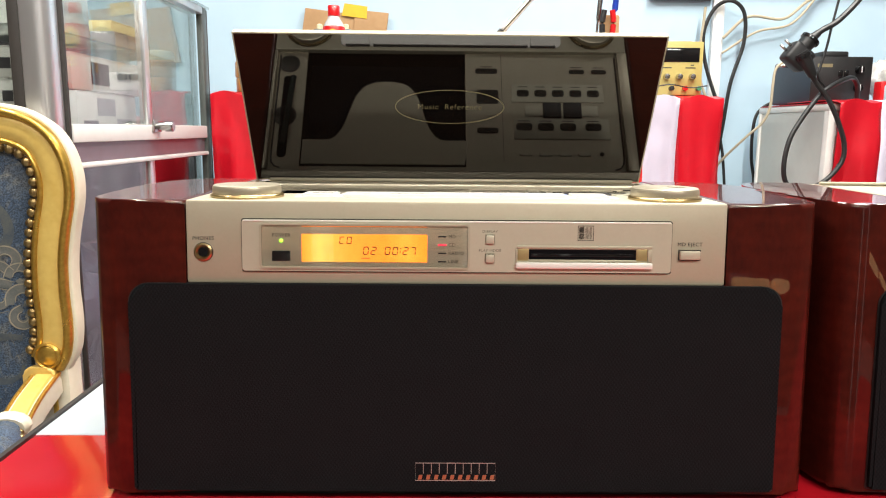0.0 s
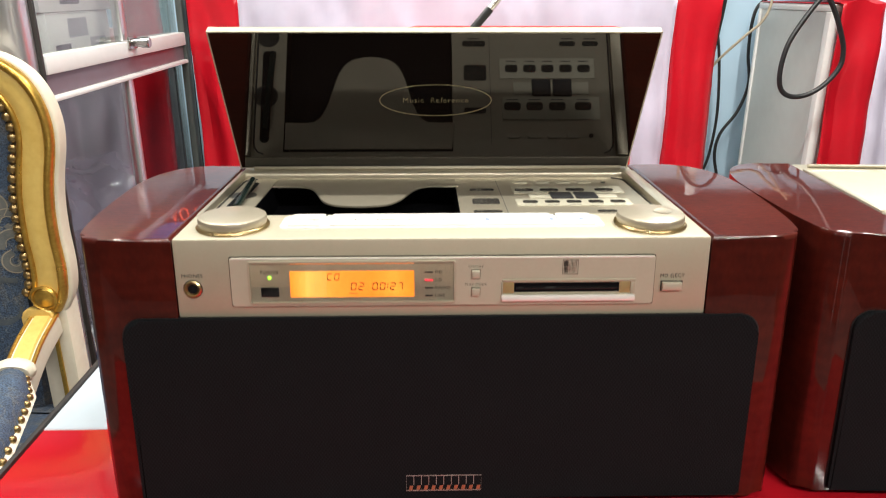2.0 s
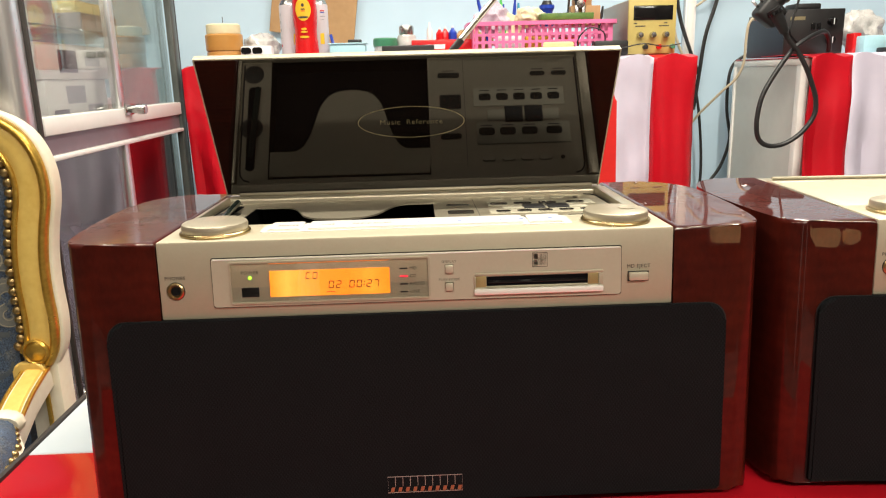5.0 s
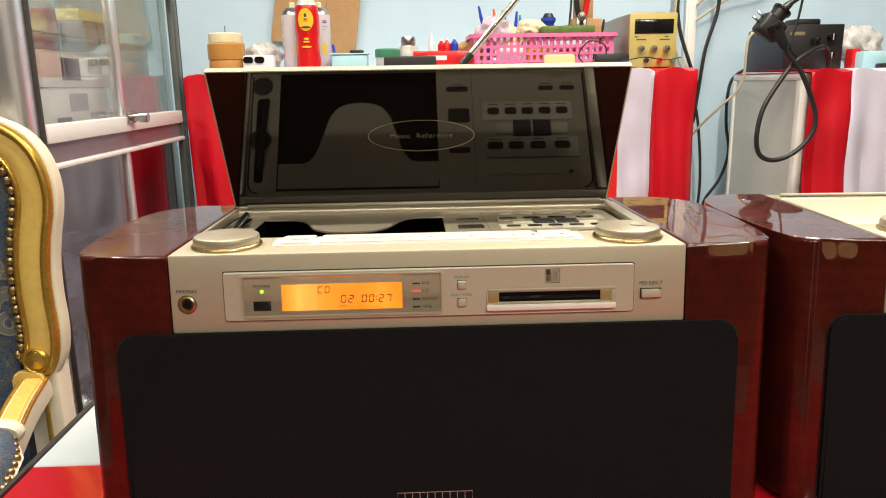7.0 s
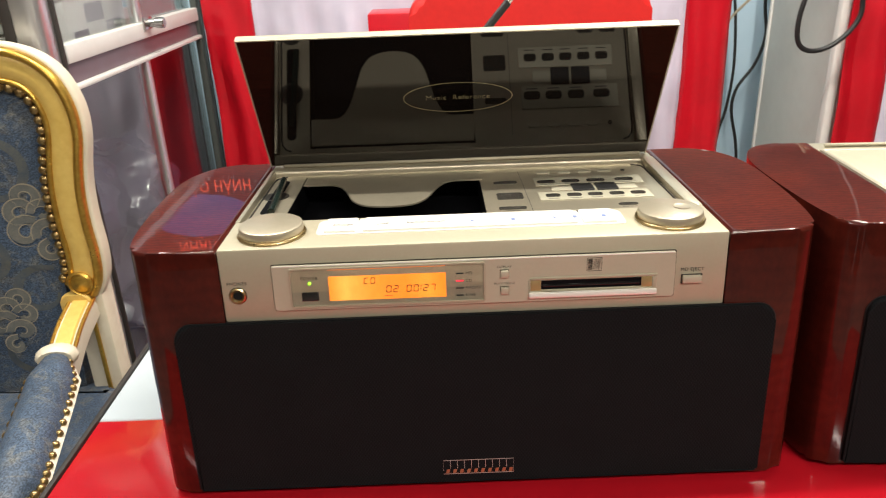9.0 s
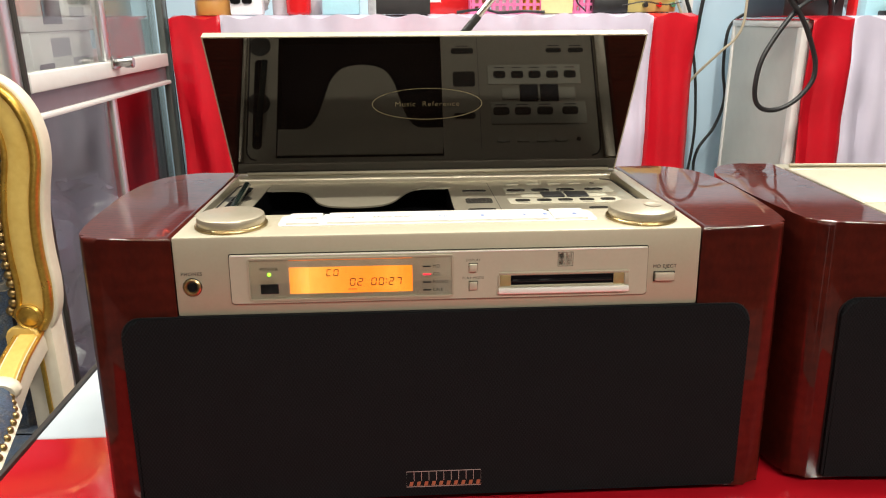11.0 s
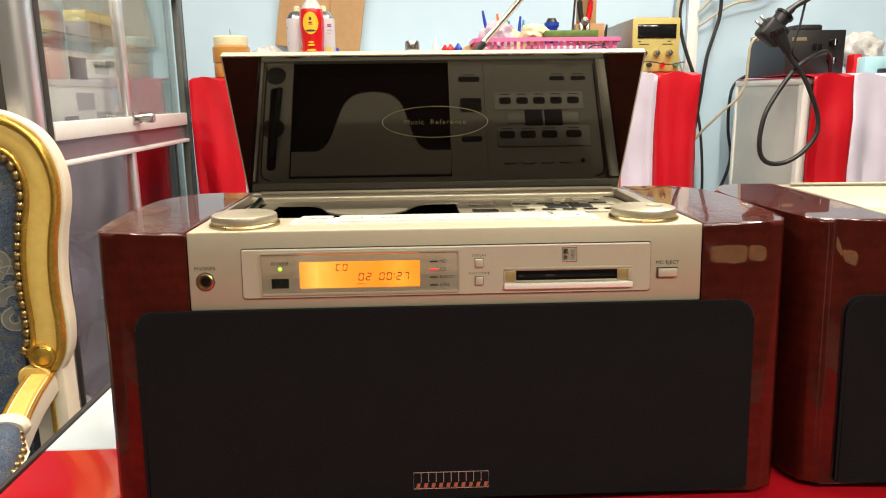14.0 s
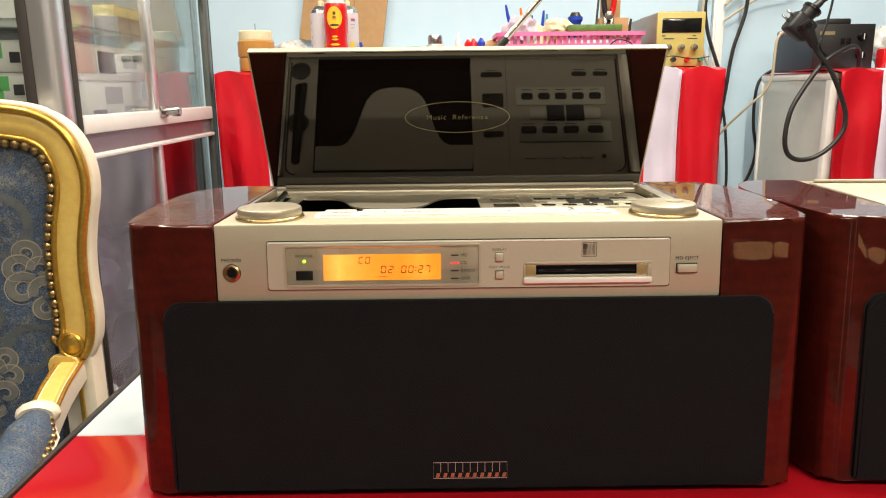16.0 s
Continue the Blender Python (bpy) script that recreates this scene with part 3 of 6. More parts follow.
def print_bars(x0, x1, z0, z1, n, bm=None, y=0.0):
    """Unreadable small print, as plain bars side by side."""
    bm = bm or bmesh.new()
    step = (x1 - x0) / n
    for i in range(n):
        box(x0 + i * step, x0 + (i + 0.7) * step, y - 0.0001, y, z0, z1, bm=bm)
    return bm


def stereo(at, lid_degrees, label):
    s = thing("stereo", label, "stereo", at, "stereos on the table")
    # wooden cheeks and the black case between them
    for side, name in ((-1, "side_panel"), (1, "side_panel")):
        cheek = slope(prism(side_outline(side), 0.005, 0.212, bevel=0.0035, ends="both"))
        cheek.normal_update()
        # Tops get the figured veneer, with light from above in its colour.
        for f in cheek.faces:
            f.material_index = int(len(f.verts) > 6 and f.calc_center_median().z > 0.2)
        even = part(name, cheek, [WOOD, WOOD_TOP_LIT], s, "dark red lacquered wooden cheek").modifiers.new("even", "WEIGHTED_NORMAL")
        even.keep_sharp, even.weight = True, 80
    part("case", box(-0.1853, 0.1853, 0.006, 0.225, 0.025, 0.154), BLACK, s, "black case between the cheeks")
    part("base", slope(prism([(-0.235, 0.01), (0.235, 0.01), (0.245, 0.05), (0.247, 0.16), (0.2, 0.215), (-0.2, 0.215), (-0.247, 0.16), (-0.245, 0.05)], 0.0, 0.0065)), BLACK, s, "black recessed plinth")
    # lower wooden frame behind the grille, and the cloth grille
    part("speaker_grille", prism(rounded(-0.2245, 0.2245, 0.0085, 0.1545, (0.002, 0.002, 0.013, 0.013)), 0.0055, -0.0035, "y", 0.0028, ends="b"), GRILLE, s, "black woven cloth loudspeaker grille")
    groove = part("grille_groove", prism(rounded(-0.2258, 0.2258, 0.0075, 0.1552, (0.002, 0.002, 0.014, 0.014)), 0.006, -0.0004, "y"), BLACK, s, "dark shadow gap round the grille")
    # badge: a fine frame, upright bars and a line of marks
    badge = rim([(-0.028, 0.0165), (0.028, 0.0165), (0.028, 0.0292), (-0.028, 0.0292)], 0.0004, -0.0037, 0.0003)
    for i in range(1, 10):
        x = -0.028 + 0.0056 * i
        box(x - 0.0002, x + 0.0002, -0.004, -0.0036, 0.0215, 0.0292, bm=badge)
    part("badge", badge, PALE_PRINT, s, "fine pale outlined badge")
    marks = bmesh.new()
    for i in range(10):
        x = -0.0262 + 0.0056 * i
        prism([(x, 0.0172), (x + 0.0026, 0.0172), (x + 0.0034, 0.0206), (x + 0.0008, 0.0206)], -0.004, -0.0036, "y", bm=marks)
        box(x + 0.0036, x + 0.0040, -0.004, -0.0036, 0.0172, 0.0176, bm=marks)
    part("badge_mark", marks, COPPER_PRINT, s, "copper coloured marks")
    # metal top: front block, side rails, back bar, sunken floor
    part("front_panel", slope(box(-0.185, 0.185, 0.0, 0.058, 0.155, 0.212, 0.0018)), SILVER, s, "champagne metal front")
    for x, inner, line in ((-1, 0.1815, 0.1792), (1, 0.1745, 0.1728)):
        part("deck_rail", slope(box(min(x * inner, x * 0.185), max(x * inner, x * 0.185), 0.0582, 0.2, 0.19, 0.212, 0.0006)), DECK, s)
        part("deck_groove", deck(sweep([(x * line, 0.062, 0.2107), (x * line, 0.184, 0.2107), (x * (line - 0.001), 0.190, 0.2107), (x * (line - 0.0043), 0.1945, 0.2107), (x * (line - 0.0098), 0.1965, 0.2107)], circle(0.0008, 6))), GREY_TEXT, s, "dark groove beside the deck")
    back = slope(box(-0.185, 0.185, 0.2002, 0.226, 0.155, 0.2105))
    bmesh.ops.bevel(back, geom=[e for e in back.edges if all(v.co.z > 0.2 and v.co.y < 0.21 for v in e.verts)], offset=0.003, segments=4, profile=0.5, affect="EDGES")
    part("back_bar", back, DECK, s)
    for x0, x1, y0 in ((-0.1814, -0.1505, 0.0582), (0.015, 0.1744, 0.0582), (-0.1505, 0.015, 0.1945)):
        part("deck_floor", deck(box(x0, x1, y0, 0.2001, 0.19, 0.2105)), DECK, s, "champagne metal control deck", smooth=False)
    hollow = box(-0.1503, 0.0148, 0.0584, 0.1943, 0.186, 0.2098)
    bmesh.ops.delete(hollow, geom=[f for f in hollow.faces if f.normal.z > 0.5], context="FACES")
    well = part("disc_well", deck(hollow), WELL_BLACK, s, "deep black disc compartment", smooth=False)
    half = [(-0.083, 0.1645), (-0.058, 0.1645), (-0.0495, 0.1595), (-0.0425, 0.147), (-0.0365, 0.128), (-0.0305, 0.111), (-0.0195, 0.099)]
    curve = spline([(x - 0.066, y, 0) for x, y in half] + [(-0.066, 0.095, 0)] + [(-x - 0.066, y, 0) for x, y in half[::-1]], 5)
    part("tongue", deck(prism([(p.x, p.y) for p in curve] + [(0.0138, 0.1925), (-0.1492, 0.1925)], 0.2102, 0.2116, bevel=0.0005)), DECK, well, "champagne metal tongue")
    # pen slot with its two finger dishes
    slot = part("pen_slot", deck(prism(rounded(-0.1737, -0.1643, 0.088, 0.185, 0.0046), 0.2102, 0.2107)), WELL_BLACK, s)
    for y, r in ((0.1365, 0.0118), (0.073, 0.0108)):
        part("finger_dish", deck(lathe([(r, 0.2103), (r, 0.2108), (r * 0.93, 0.21085), (r * 0.8, 0.2106), (0, 0.2105)], at=pose(-0.169, y, 0), seg=28)), GREY_METAL, slot, "round finger dish")
    if lid_degrees > 10:
        part("lens_pen", deck(sweep([(-0.1635, 0.09, 0.2122), (-0.1655, 0.13, 0.214), (-0.168, 0.172, 0.2158)], circle(0.0030, 10))), DARK_GREEN, s, "dark green pen in its slot")
    # knobs
    for x in (-0.15, 0.15):
        tilt = pose(x, 0.0292, 0.0017, 3.2) @ pose(0, 0, -0.0001)
        part("knob_collar", lathe([(0.0252, 0.2118), (0.0258, 0.2130), (0.0256, 0.2136), (0.0249, 0.2142), (0.0238, 0.2142)], seg=48), GOLD_METAL, s, "gilt collar", at=tilt @ pose(0, 0.0118, 0))
        k = part("knob", lathe([(0.0236, 0.2140), (0.024, 0.2156), (0.024, 0.2182), (0.0234, 0.2198), (0.022, 0.2206), (0.0, 0.2207)], seg=48), KNOB_METAL, s, "round champagne metal knob", at=tilt @ pose(0, 0.0118, 0))
        if x > 0:
            part("dimple", lathe([(0.006, 0.2205), (0.0066, 0.2211), (0.0058, 0.2211), (0.0052, 0.2208), (0.0, 0.2208)], seg=24), KNOB_METAL, k, at=pose(0.009, 0.002, 0))
    # the bright key strip along the front of the top
    part("key_strip_bed", slope(prism(rounded(-0.1165, 0.1165, 0.0225, 0.053, (0.004, 0.004, 0.006, 0.006)), 0.2115, 0.2126, bevel=0.0004, ends="b")), PEARL, s)
    for x0, x1 in ((-0.1105, -0.0863), (-0.0813, 0.0805), (0.0845, 0.110)):
        part("key", slope(prism(rounded(x0, x1, 0.0245, 0.0515, 0.0015), 0.2124, 0.2142, bevel=0.0005, ends="b")), PEARL, s, "bright polished key")
        part("key_gap", slope(prism(rounded(x0 - 0.0008, x1 + 0.0008, 0.0500, 0.0535, 0.0015), 0.2118, 0.2129)), GREY_TEXT, s, "dark gap behind the key")
    for words, x in (("POWER", -0.097, ), ("LINE", -0.067), ("RADIO FM/AM", -0.034)):
        lettering(words, 0.0042, PALE_TEXT, s, pose(x, 0.036, 0.21445 + 0.036 * 0.056, 3.2) @ Matrix.Diagonal((1, 1.25, 1, 1)))
    for x in (0.0, 0.063):
        for outline in ([(x, 0.0335), (x + 0.0028, 0.0358), (x, 0.0380)], rounded(x + 0.004, x + 0.0047, 0.0335, 0.0380, 0), rounded(x + 0.0056, x + 0.0063, 0.0335, 0.0380, 0)):
            part("key_sign", slope(prism(outline, 0.21415, 0.21435)), BLUE_TEXT, s, smooth=False)
    for x in (0.031, 0.078, 0.1):
        part("key_sign", slope(box(x, x + 0.003, 0.0335, 0.0380, 0.21415, 0.21435)), BLUE_TEXT, s, smooth=False)
    # deck keys
    part("key_plate", deck(box(0.0625, 0.158, 0.0965, 0.118, 0.2104, 0.212, 0.0006), 0.5), SILVER_LIGHT, s, "raised bright plate")
    part("key_plate", deck(box(0.064, 0.161, 0.138, 0.162, 0.2104, 0.2122, 0.0006), 0.5), SILVER_LIGHT, s, "raised bright plate")
    part("key_plate", deck(box(0.076, 0.151, 0.122, 0.135, 0.2104, 0.2118, 0.0006), 0.5), SILVER_LIGHT, s, "raised bright plate")
    for x in (0.0742, 0.0925, 0.1105, 0.1288, 0.147):
        part("deck_key", deck(prism(rounded(x - 0.0062, x + 0.0062, 0.1035, 0.1115, 0.0025), 0.2118, 0.2132, bevel=0.0004, ends="b"), 0.5), DARK_KEY, s, "small dark key")
    for x in (0.0742, 0.0962, 0.1188, 0.1445):
        part("deck_key", deck(prism(rounded(x - 0.0082, x + 0.0082, 0.1435, 0.152, 0.003), 0.212, 0.2134, bevel=0.0004, ends="b"), 0.5), DARK_KEY, s, "small dark key")
    for x in (0.1035, 0.1245):
        part("rocker_key", deck(box(x - 0.0093, x + 0.0093, 0.119, 0.137, 0.2105, 0.2145, 0.001), 0.5), BLACK, s, "larger black key")
    for x0, x1, y0, y1 in ((0.0255, 0.0485, 0.077, 0.083), (0.0265, 0.049, 0.1035, 0.12), (0.0265, 0.048, 0.149, 0.155), (0.124, 0.14, 0.0775, 0.0825), (0.147, 0.163, 0.0775, 0.0825)):
        part("deck_key", deck(prism(rounded(x0, x1, y0, y1, 0.0022), 0.2104, 0.212, bevel=0.0004, ends="b"), 0.5), DARK_KEY, s, "small dark key")
    for x in (0.075, 0.095, 0.1145, 0.1335):
        part("deck_key", deck(prism(rounded(x - 0.0064, x + 0.0064, 0.1765, 0.181, 0.002), 0.2104, 0.2124, bevel=0.0004, ends="b"), 0.5), SILVER_LIGHT, s, "small metal key")
    part("dot_key", deck(lathe([(0.0022, 0.2104), (0.0022, 0.212), (0, 0.212)], seg=12, at=pose(0.151, 0.1787, 0)), 0.5), DARK_KEY, s)
    part("seam", deck(box(0.0525, 0.0529, 0.06, 0.188, 0.2104, 0.21065), 0.5), GREY_TEXT, s)
    for x, y, w, z in [(x, 0.0995, 0.005, 0.2119) for x in (0.0742, 0.0925, 0.1105, 0.1288, 0.147)] + [(x, 0.1408, 0.006, 0.2121) for x in (0.0742, 0.0962, 0.1188, 0.1445)] + [(x, 0.0745, 0.006, 0.2104) for x in (0.132, 0.155, 0.037)]:
        part("key_print", deck(box(x - w, x + w, y - 0.0005, y + 0.0005, z, z + 0.0002), 0.5), GREY_TEXT, s, smooth=False)
    # front plate
    plate = part("face_plate", prism(rounded(-0.1465, 0.1465, 0.164, 0.199, 0.0012), 0.002, -0.0018, "y", 0.001, ends="b"), SILVER_LIGHT, s, "pale metal face plate")
    part("plate_gap", rim(rounded(-0.1469, 0.1469, 0.1636, 0.1994, 0.0014), 0.0007, 0.0002, 0.0004), GREY_TEXT, plate, "fine dark gap round the plate")
    # Highlight on the plate's top bevel, put in as a thin pearl strip.
    part("plate_highlight", box(-0.1452, 0.1452, -0.0021, -0.0016, 0.1979, 0.1988, 0.0001), PEARL, plate, "pale strip drawn as the highlight on the upper edge")
    window = part("display_window", prism(rounded(-0.1335, 0.0075, 0.1668, 0.1957, 0.0015), 0.0, -0.0018, "y", 0.0002, ends="b"), WINDOW_BED, s, "recessed display window")
    part("window_rim", rim(rounded(-0.1338, 0.0078, 0.1665, 0.196, 0.0018), 0.0014, -0.0014, 0.0016), SILVER, window)
    part("screen", prism(rounded(-0.106, -0.0205, 0.1705, 0.1895, 0.0006), -0.0017, -0.0021, "y"), SCREEN, window, "glowing amber liquid crystal screen")
    # The screen's reflection in the window's top bevel, drawn as a glowing strip.
    part("screen_reflection", box(-0.106, -0.0205, -0.0022, -0.0018, 0.1945, 0.1949), AMBER_REFLECTION, window)
    for words, x, z, w, h, pitch in (("CD", -0.0805, 0.1828, 0.0034, 0.005, 0.0049), ("02", -0.0645, 0.1755, 0.0038, 0.0056, 0.0052), ("00:27", -0.0497, 0.1755, 0.0037, 0.0056, 0.0052)):
        digits = segment_digits(words, x, z, w, h, pitch)
        bmesh.ops.translate(digits, verts=digits.verts, vec=(0, -0.0022, 0))
        part("digit", digits, LCD_DARK, window, smooth=False)
    part("track_print", print_bars(-0.0655, -0.0595, 0.1728, 0.1735, 5, y=-0.0022), LCD_RED, window, smooth=False)
    part("infrared_window", box(-0.1262, -0.1138, -0.0022, -0.0012, 0.1708, 0.1778, 0.0003), BLACK_GLOSS, window)
    part("power_light", lathe([(0.0013, 0), (0.0013, 0.0006), (0.0009, 0.0009), (0, 0.001)], seg=14, at=pose(-0.1198, -0.0018, 0.1848, 90)), LED_GREEN, window, "lit green lamp")
    lettering("POWER", 0.0034, GREY_TEXT, window, pose(-0.1198, -0.00195, 0.1885, 90))
    for i, words in enumerate(("MD", "CD", "RADIO", "LINE")):
        z = 0.1882 - 0.0057 * i
        part("source_light", box(-0.0132, -0.0076, -0.0022, -0.0018, z - 0.0005, z + 0.0005), LED_RED if i == 1 else GREY_TEXT, window, "lit red lamp" if i == 1 else "")
        lettering(words, 0.0032, GREY_TEXT, window, pose(-0.0062, -0.00195, z, 90), align="LEFT")
    part("window_glass", box(-0.1328, 0.0068, -0.0029, -0.0026, 0.1674, 0.1951), PANE_CLEAR, window).visible_shadow = False
    for z, words in ((0.1865, "DISPLAY"), (0.1735, "PLAY MODE")):
        part("button_gap", box(0.0189, 0.0255, -0.0018, -0.0012, z - 0.0033, z + 0.0033), GREY_TEXT, plate)
        part("button", box(0.0194, 0.025, -0.0036, -0.0012, z - 0.0028, z + 0.0028, 0.0005), SILVER_LIGHT, s, "small square metal button")
        lettering(words, 0.0026, GREY_TEXT, plate, pose(0.0222, -0.00175, z + 0.0054, 90))
    # disc slot
    bezel = part("slot_bezel", box(0.0405, 0.1335, -0.0026, -0.001, 0.1805, 0.1825, 0.0005), SILVER, s, "metal bezel round the slot")
    for x0, x1 in ((0.0412, 0.0488), (0.1224, 0.1300)):
        part("bezel_post", box(x0, x1, -0.0022, -0.001, 0.1722, 0.1804, 0.0003), BRASS_SATIN, bezel, "satin brass post")
    for x0, x1 in ((0.0398, 0.0411), (0.1301, 0.1335)):
        part("bezel_end", box(x0, x1, -0.0026, -0.001, 0.1713, 0.1804, 0.0004), SILVER, bezel)
    part("slot_lip", box(0.0398, 0.1335, -0.0046, -0.001, 0.1668, 0.1712, 0.0012), PEARL, bezel, "bright lip under the slot")
    part("slot", box(0.0489, 0.1223, -0.00185, -0.001, 0.1731, 0.1800), WELL_BLACK, bezel, "black disc slot")
    part("slot_ledge", box(0.0489, 0.1223, -0.0024, -0.001, 0.1713, 0.1730, 0.0004), SILVER, bezel)
    part("slot_flap", box(0.0500, 0.1212, -0.0021, -0.0015, 0.1750, 0.1772, 0.0002), BLACK_GLOSS, bezel, "dark flap in the slot")
    # plain square emblem over the slot
    emblem = part("emblem", rim([(0.0822, 0.1862), (0.0928, 0.1862), (0.0928, 0.1962), (0.0822, 0.1962)], 0.0005, -0.0016, 0.0003), GREY_TEXT, s, "square printed emblem")
    bars = bmesh.new()
    for x0, x1, z0, z1 in ((0.0829, 0.0862, 0.1915, 0.1955), (0.0829, 0.0862, 0.187, 0.191)):
        box(x0, x1, -0.0018, -0.0015, z0, z1, bm=bars)
    for i in range(6):
        x = 0.0867 + 0.0009 * i
        box(x, x + 0.0005, -0.0018, -0.0015, 0.187 + 0.0003 * (i % 2), 0.1955 - 0.0012 * (i % 3 == 0), bm=bars)
    part("emblem_bar", bars, GREY_TEXT, emblem, smooth=False)
    # eject key and phones socket
    part("button_gap", box(0.1518, 0.1672, -0.0004, 0.001, 0.1728, 0.1802), GREY_TEXT, s)
    part("eject_button", box(0.1525, 0.1665, -0.0028, 0.001, 0.1735, 0.1795, 0.0007), SILVER_LIGHT, s, "oblong metal eject button")
    lettering("MD EJECT", 0.0036, GREY_TEXT, s, pose(0.1597, -0.00015, 0.1838, 90))
    lettering("PHONES", 0.0036, GREY_TEXT, s, pose(-0.1732, -0.00015, 0.1858, 90))
    jack = part("phones_socket", lathe([(0.0062, -0.0002), (0.0062, 0.001), (0.0052, 0.0018), (0.0046, 0.0018), (0.0036, 0.0004), (0.0, 0.0004)], seg=32, at=pose(-0.1732, 0, 0.1765, 90)), GOLD_METAL, s, "gilt headphone socket")
    part("socket_ring", lathe([(0.0066, -0.0002), (0.0066, 0.0004), (0.0, 0.0004)], seg=32, at=pose(-0.1732, 0, 0.1765, 90)), BLACK, jack)
    part("socket_hole", lathe([(0.003, 0), (0.003, 0.0008), (0.0, 0.0008)], seg=20, at=pose(-0.1732, 0, 0.1765, 90)), BLACK_GLOSS, jack)
    # lid on its hinge
    lid = part("lid", box(-0.1885, 0.1825, -0.1465, 0.002, 0.0008, 0.0068, 0.0012), SILVER, s, "hinged lid, champagne metal outside", at=pose(0, 0.2135, 0.2245 if lid_degrees > 10 else 0.2152, -lid_degrees))
    part("lid_rim", rim_flat(-0.1883, 0.1823, -0.1463, 0.0015), SILVER, lid)
    part("lid_mirror", box(-0.187, 0.181, -0.1452, -0.001, -0.0006, 0.0007), DARK_MIRROR, lid, "dark mirror-glossy lid lining")
    oval = [(-0.003 + 0.049 * math.cos(2 * math.pi * i / 64), -0.0785 + 0.0165 * math.sin(2 * math.pi * i / 64), -0.0008) for i in range(64)]
    part("oval_print", sweep(oval, [(-0.0003, 0), (0.0003, 0), (0.0003, 0.0001), (-0.0003, 0.0001)], closed=True), GOLD_PRINT, lid, "fine gold oval")
    lettering("Music  Reference", 0.0074, GOLD_PRINT, lid, pose(-0.003, -0.0785, -0.0008, 180), label="gold printed words")
    part("hinge", sweep([(-0.175, 0.2115, 0.2242), (0.175, 0.2115, 0.2242)], circle(0.0018, 10)), SILVER, s)
    if lid_degrees > 10:
        # whip antenna behind the open lid
        base = Vector((-0.078, 0.221, 0.2255))
        way = Vector((0.66, 0.05, 0.75)).normalized()
        part("antenna_sleeve", sweep([base, base + way * 0.192], circle(0.0038, 12)), BLACK, s, "black antenna sleeve")
        part("antenna_rod", sweep([base + way * 0.1921, base + way * 0.3], circle(0.003, 12)), CHROME, s, "chrome telescopic rod")
        part("antenna_rod", sweep([base + way * 0.3001, base + way * 0.5], circle(0.0022, 12)), CHROME, s, "chrome telescopic rod")
        part("antenna_foot", lathe([(0.005, 0.2243), (0.005, 0.2265), (0.004, 0.23), (0, 0.2305)], seg=20, at=pose(-0.078, 0.221, 0)), BLACK, s)
    return s


def rim_flat(x0, x1, y0, y1):
    """The thin metal edge round the lid's lining."""
    bm = box(x0, x0 + 0.0012, y0, y1, -0.0008, 0.0009)
    box(x1 - 0.0012, x1, y0, y1, -0.0008, 0.0009, bm=bm)
    box(x0 + 0.0012, x1 - 0.0012, y0, y0 + 0.001, -0.0008, 0.0009, bm=bm)
    return bm


LEVEL = pose(0, 0, 0, -3.43)       # the front leans back, the top is level
stereo(LEVEL, 58.0, "champagne and red lacquer stereo with open lid and lit amber display")
stereo(pose(0.52, -0.009, 0, 0, 0, -3.5) @ LEVEL, -3.2, "second champagne and red lacquer stereo with closed lid")


# ---- counters along the blue wall ----
def drape(parent, x0, x1, y, z0, z1, stripes, seed, depth=0.3):
    """A hanging cover in vertical stripes with soft folds, which also lies back over the counter's top. stripes: (from x, to x, material)."""
    for a, b, m in stripes:
        bm = bmesh.new()
        nx, nz = max(6, int((b - a) / 0.012)), 40
        rows = []
        for j in range(nz + 7):
            row = []
            for i in range(nx + 1):
                x = a + (b - a) * i / nx
                if j <= nz:
                    z = z0 + (z1 - z0) * j / nz
                    low = min(1.0, (z1 - z) / 0.25)
                    fold = 0.012 * low * math.sin(x * 38 + seed + 0.6 * math.sin(z * 5)) + 0.006 * low * math.sin(x * 91 + seed * 2 + z * 3) + 0.010 * noise.noise((x * 11, z * 6, seed)) + 0.004 * noise.noise((x * 30 + z * 20, z * 12, seed))
                    yy = y - 0.012 + fold
                    xx = x + 0.004 * low * math.sin(z * 9 + seed)
                    zz = z + (0.006 * math.sin(x * 60 + seed) if j == nz else 0)
                else:
                    yy, xx, zz = y - 0.008 + depth * (j - nz) / 6, x, z1 + 0.004 + 0.003 * noise.noise((x * 12, j * 0.7, seed))
                row.append(bm.verts.new((xx, yy, zz)))
            rows.append(row)
        for r, q in zip(rows, rows[1:]):
            for i in range(nx):
                bm.faces.new((r[i], r[i + 1], q[i + 1], q[i]))
        ob = part("cover_stripe", bm, m, parent, "red satin stripe" if m is RED_CLOTH else "white satin stripe")
        for f in ob.data.polygons:
            f.use_smooth = True
        t = ob.modifiers.new("thick", "SOLIDIFY")
        t.thickness, t.offset = 0.0015, -1


